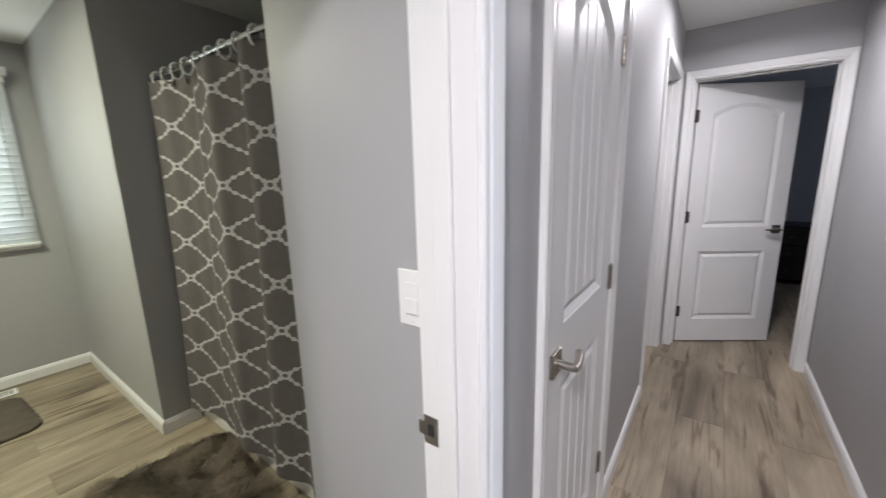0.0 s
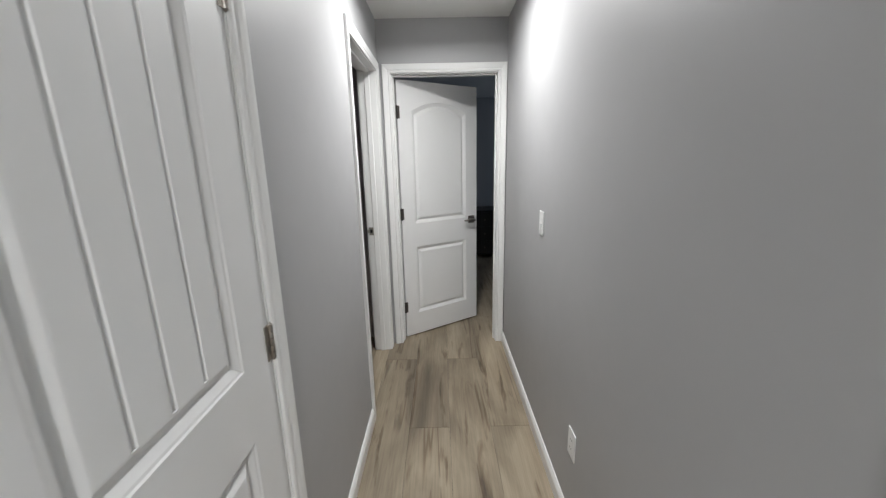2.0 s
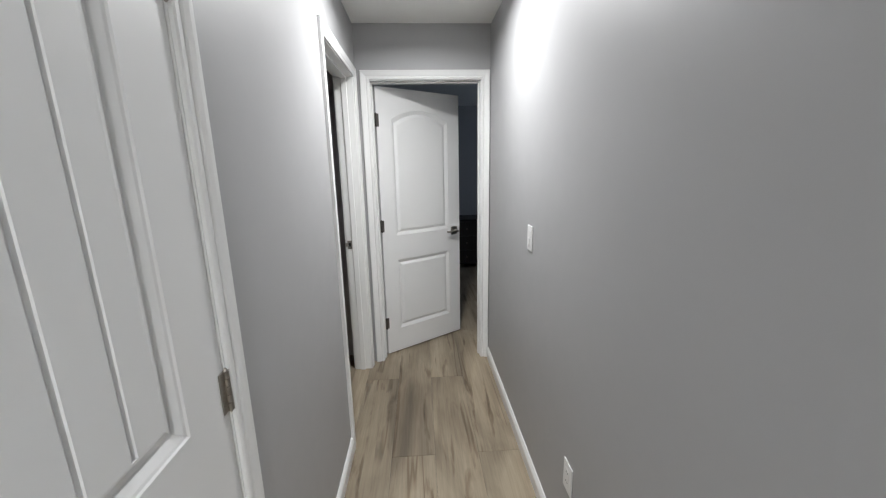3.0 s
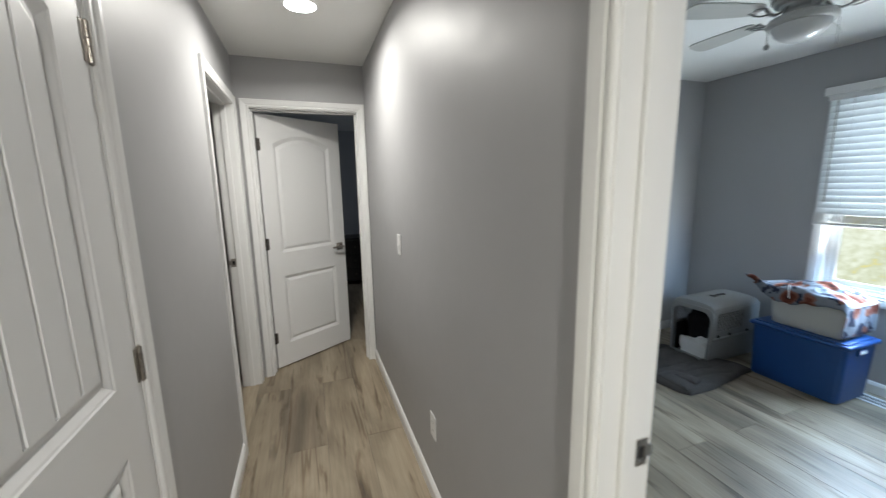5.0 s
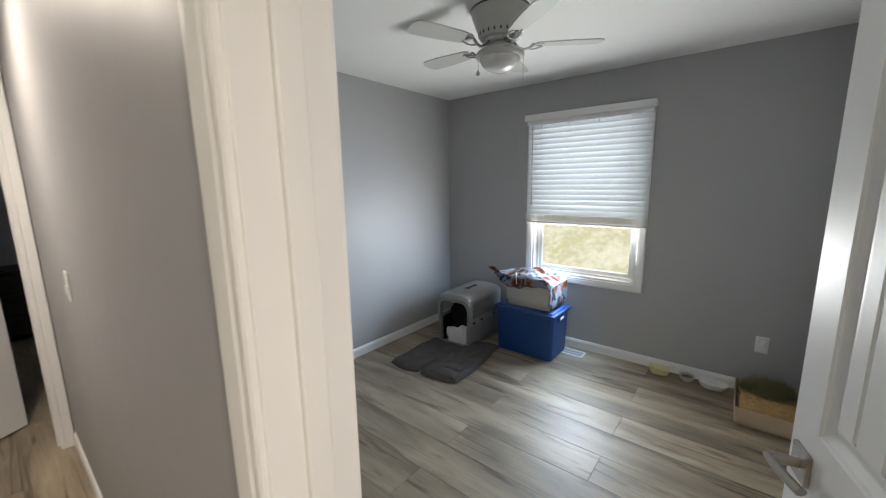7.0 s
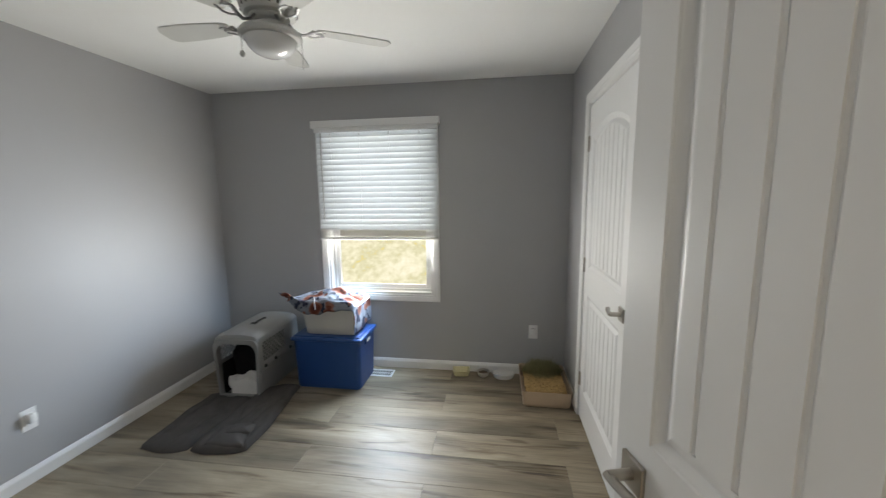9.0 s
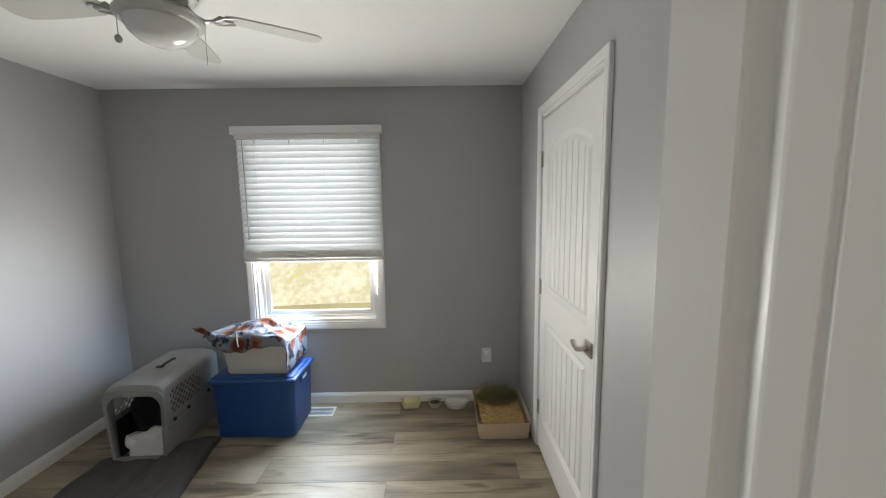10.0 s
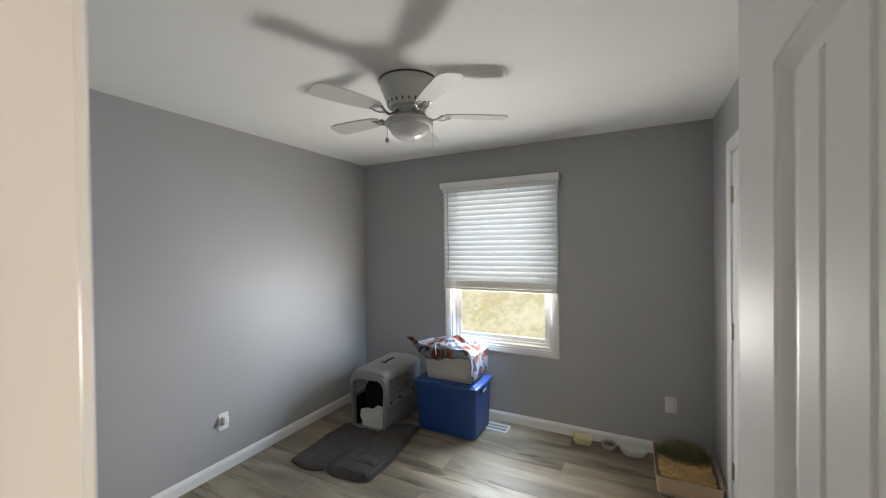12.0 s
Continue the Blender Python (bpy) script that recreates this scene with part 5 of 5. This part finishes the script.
def fold(x, f):
    return (0.036 - 0.010 * f) * math.sin(x * 15.0 + 1.6 * math.sin(x * 5.1 + 0.6)) + 0.006 * math.sin(x * 47 + 1.0) * (1 - f * 0.5)


for i in range(1, NX + 1):
    xa, xb = X0 + (X1 - X0) * (i - 1) / NX, X0 + (X1 - X0) * i / NX
    arc.append(arc[-1] + math.hypot(xb - xa, fold(xb, 0.3) - fold(xa, 0.3)))
for j in range(NZ + 1):
    f = j / NZ
    z = ZT + (ZB - ZT) * f
    rows.append([bm.verts.new((X0 + (X1 - X0) * i / NX, RODY - 0.066 * f ** 1.5 + fold(X0 + (X1 - X0) * i / NX, f), z)) for i in range(NX + 1)])
uvof = {}
for j in range(NZ):
    for i in range(NX):
        fc = bm.faces.new((rows[j][i], rows[j][i + 1], rows[j + 1][i + 1], rows[j + 1][i]))
        for lp, (ii, jj) in zip(fc.loops, ((i, j), (i + 1, j), (i + 1, j + 1), (i, j + 1))):
            lp[uvl].uv = (arc[ii] / 0.38 + 0.18, (ZT + (ZB - ZT) * jj / NZ) / 0.200)
cl = part("panel", bm, trellis(), curtain)
for p in cl.data.polygons:
    p.use_smooth = True
for k in range(13):
    bm = bmn()
    x = X0 + 0.03 + (X1 - X0 - 0.06) * k / 12
    pts = [(x, RODY + 0.026 * math.cos(a), RODZ - 0.014 + 0.036 * math.sin(a)) for a in [2 * math.pi * q / 18 for q in range(19)]]
    tube(bm, pts, 0.0055, 8)
    part("ring", bm, PLASTIC_W, curtain, "white curtain ring", smooth=True)
rod = thing("curtain_rod", "chrome shower curtain rod across the alcove", "curtain rod", pose(0, 0, 0))
bm = bmn()
cyl(bm, (-2.329, RODY, RODZ), (-0.766, RODY, RODZ), 0.0125)
part("rod", bm, CHROME, rod, smooth=True)
for x, s in ((-2.329, 1), (-0.766, -1)):
    bm = bmn()
    cyl(bm, (x, RODY, RODZ), (x + s * 0.02, RODY, RODZ), 0.030, 0.022)
    part("flange", bm, CHROME, rod, smooth=True)

SHAG = mat("taupe_shag_pile", (0.27, 0.22, 0.165), 0.95, vary=0.30, scale=14, bump=1.0, bump_scale=90)


def rug(name, label, cx, cy, w, d, rot, seed, count, pile, m):
    ob = thing(name, label, "rug", pose(cx, cy, 0, 0, 0, rot))
    bm = bmn()
    seg = 14
    rr = 0.09
    rings = []
    for ins, z in ((0.0, 0.001), (0.0, 0.012), (0.012, 0.019), (0.05, 0.021)):
        pts = []
        for sx, sy, a0 in ((1, 1, 0), (-1, 1, 90), (-1, -1, 180), (1, -1, 270)):
            for i in range(seg + 1):
                a = radians(a0 + 90 * i / seg)
                pts.append(bm.verts.new((sx * (w / 2 - rr) + (rr - ins) * math.cos(a), sy * (d / 2 - rr) + (rr - ins) * math.sin(a), z)))
        rings.append(pts)
    k = len(rings[0])
    for a, b in zip(rings, rings[1:]):
        for i in range(k):
            bm.faces.new((a[i], a[(i + 1) % k], b[(i + 1) % k], b[i]))
    bm.faces.new(rings[0][::-1])
    bm.faces.new(rings[-1])
    part("backing", bm, m, ob)
    r = random.Random(seed)
    verts, faces = [], []
    for q in range(count):
        x, y = r.uniform(-w / 2, w / 2), r.uniform(-d / 2, d / 2)
        if max(0, abs(x) - (w / 2 - rr)) ** 2 + max(0, abs(y) - (d / 2 - rr)) ** 2 > rr * rr:
            continue
        lean = 2.2 * noise.noise(Vector((x * 6, y * 6, seed))) * math.pi
        a = lean + r.gauss(0, 0.7)
        l = pile * r.uniform(0.7, 1.2)
        sx, sy = -math.sin(a) * 0.0035, math.cos(a) * 0.0035
        i0 = len(verts)
        verts += [(x - sx, y - sy, 0.014), (x + sx, y + sy, 0.014), (x + math.cos(a) * l * 0.75, y + math.sin(a) * l * 0.75, 0.014 + l * r.uniform(0.3, 0.7))]
        faces.append((i0, i0 + 1, i0 + 2))
    me = bpy.data.meshes.new("pile")
    me.from_pydata(verts, [], faces)
    me.materials.append(m)
    p = new("pile", me)
    p.parent = ob
    return ob


rug("bath_rug", "shaggy taupe bath rug beside the tub", -1.58, 0.54, 1.02, 0.62, -8, 3, 42000, 0.042, SHAG)
rug("bath_mat", "flat dark taupe bath mat with rounded corners", -3.30, -0.10, 0.62, 0.78, 4, 8, 16000, 0.012, mat("dark_taupe_pile", (0.115, 0.095, 0.075), 0.95, vary=0.2, scale=14, bump=1.0, bump_scale=120))
reg = thing("floor_register", "white metal floor register under the bathroom window", "floor vent", pose(-3.765, 0.13, 0))
bm = bmn()
box(bm, -0.055, 0.055, -0.14, 0.14, 0.0005, 0.006, 0.002, 1)
part("frame", bm, PLASTIC_W, reg)
for k in range(16):
    bm = bmn()
    y = -0.115 + 0.23 * k / 15
    box(bm, -0.04, 0.04, y - 0.003, y + 0.003, 0.0055, 0.0068)
    part("slot", bm, DARK, reg)

# ---- dark furniture seen through the two far doorways ----
ESPRESSO = mat("espresso_wood", (0.012, 0.009, 0.008), 0.45, vary=0.2, scale=10, bump=0.2, bump_scale=80)


def chest(name, label, m, w, d, h, nrow, ncol):
    ob = thing(name, label, "dresser", m)
    bm = bmn()
    box(bm, -w / 2, w / 2, -d / 2, d / 2, 0.06, h - 0.025, 0.004, 1)
    part("body", bm, ESPRESSO, ob)
    bm = bmn()
    box(bm, -w / 2 - 0.015, w / 2 + 0.015, -d / 2 - 0.02, d / 2, h - 0.025, h, 0.004, 2)
    part("top", bm, ESPRESSO, ob)
    for sx in (-1, 1):
        for sy in (-1, 1):
            bm = bmn()
            box(bm, sx * (w / 2 - 0.03) - 0.022, sx * (w / 2 - 0.03) + 0.022, sy * (d / 2 - 0.03) - 0.022, sy * (d / 2 - 0.03) + 0.022, 0, 0.062, 0.003, 1)
            part("foot", bm, ESPRESSO, ob)
    for i in range(ncol):
        for j in range(nrow):
            cw, ch = w / ncol, (h - 0.10) / nrow
            x, z = -w / 2 + cw * (i + 0.5), 0.07 + ch * (j + 0.5)
            dr = new("drawer")
            dr.parent = ob
            bm = bmn()
            box(bm, x - cw / 2 + 0.008, x + cw / 2 - 0.008, -d / 2 - 0.016, -d / 2 - 0.001, z - ch / 2 + 0.006, z + ch / 2 - 0.006, 0.003, 1)
            part("front", bm, ESPRESSO, dr)
            bm = bmn()
            cyl(bm, (x, -d / 2 - 0.016, z), (x, -d / 2 - 0.036, z), 0.010, 0.014, 14)
            part("knob", bm, BRONZE, dr, smooth=True)
    return ob


chest("dresser", "low espresso dresser in the dim far room", pose(1.25, 6.35, 0), 1.45, 0.48, 0.72, 3, 2)
chest("tall_chest", "tall espresso chest of drawers in the dark room", pose(-1.05, 4.90, 0), 0.85, 0.46, 1.36, 5, 1)


# ---- floor planks, last ----
PW, PL = 0.228, 1.50


def plank_mesh(w, l):
    bm = bmn()
    box(bm, -w / 2 + 0.0004, w / 2 - 0.0004, -l / 2 + 0.0004, l / 2 - 0.0004, -0.006, 0.0)
    top = [e for e in bm.edges if all(v.co.z > -0.001 for v in e.verts)]
    bmesh.ops.bevel(bm, geom=top, offset=0.0012, segments=1, affect="EDGES")
    return finish("plank", bm, PLANK)


FULL = plank_mesh(PW, PL)
rnd = random.Random(5)


def lay(x0, x1, y0, y1):
    n0, n1 = math.floor((x0 - PLANK0) / PW), math.ceil((x1 - PLANK0) / PW)
    for i in range(n0, n1):
        xa, xb = max(x0, PLANK0 + i * PW), min(x1, PLANK0 + (i + 1) * PW)
        if xb - xa < 0.004:
            continue
        y = -3.5 + (0.74 if i % 2 else 0.0) - (0.0 if i % 2 == 0 else PL)
        while y < y1:
            ya, yb = max(y0, y), min(y1, y + PL)
            if yb - ya > 0.004:
                whole = xb - xa > PW - 0.001 and yb - ya > PL - 0.001
                ob = new("plank", FULL if whole else plank_mesh(xb - xa, yb - ya))
                ob.location = ((xa + xb) / 2, (ya + yb) / 2, 0)
                ob.parent = floor
            y += PL


PLANK0 = 0.045
lay(XL - T, BX0, -1.6, 7.0)
lay(BX0, BX1, BY0 - 0.1, BY1)
lay(BX0, 3.2, YE + T, 7.0)
lay(-3.9, XL - T, -1.6, 5.2)
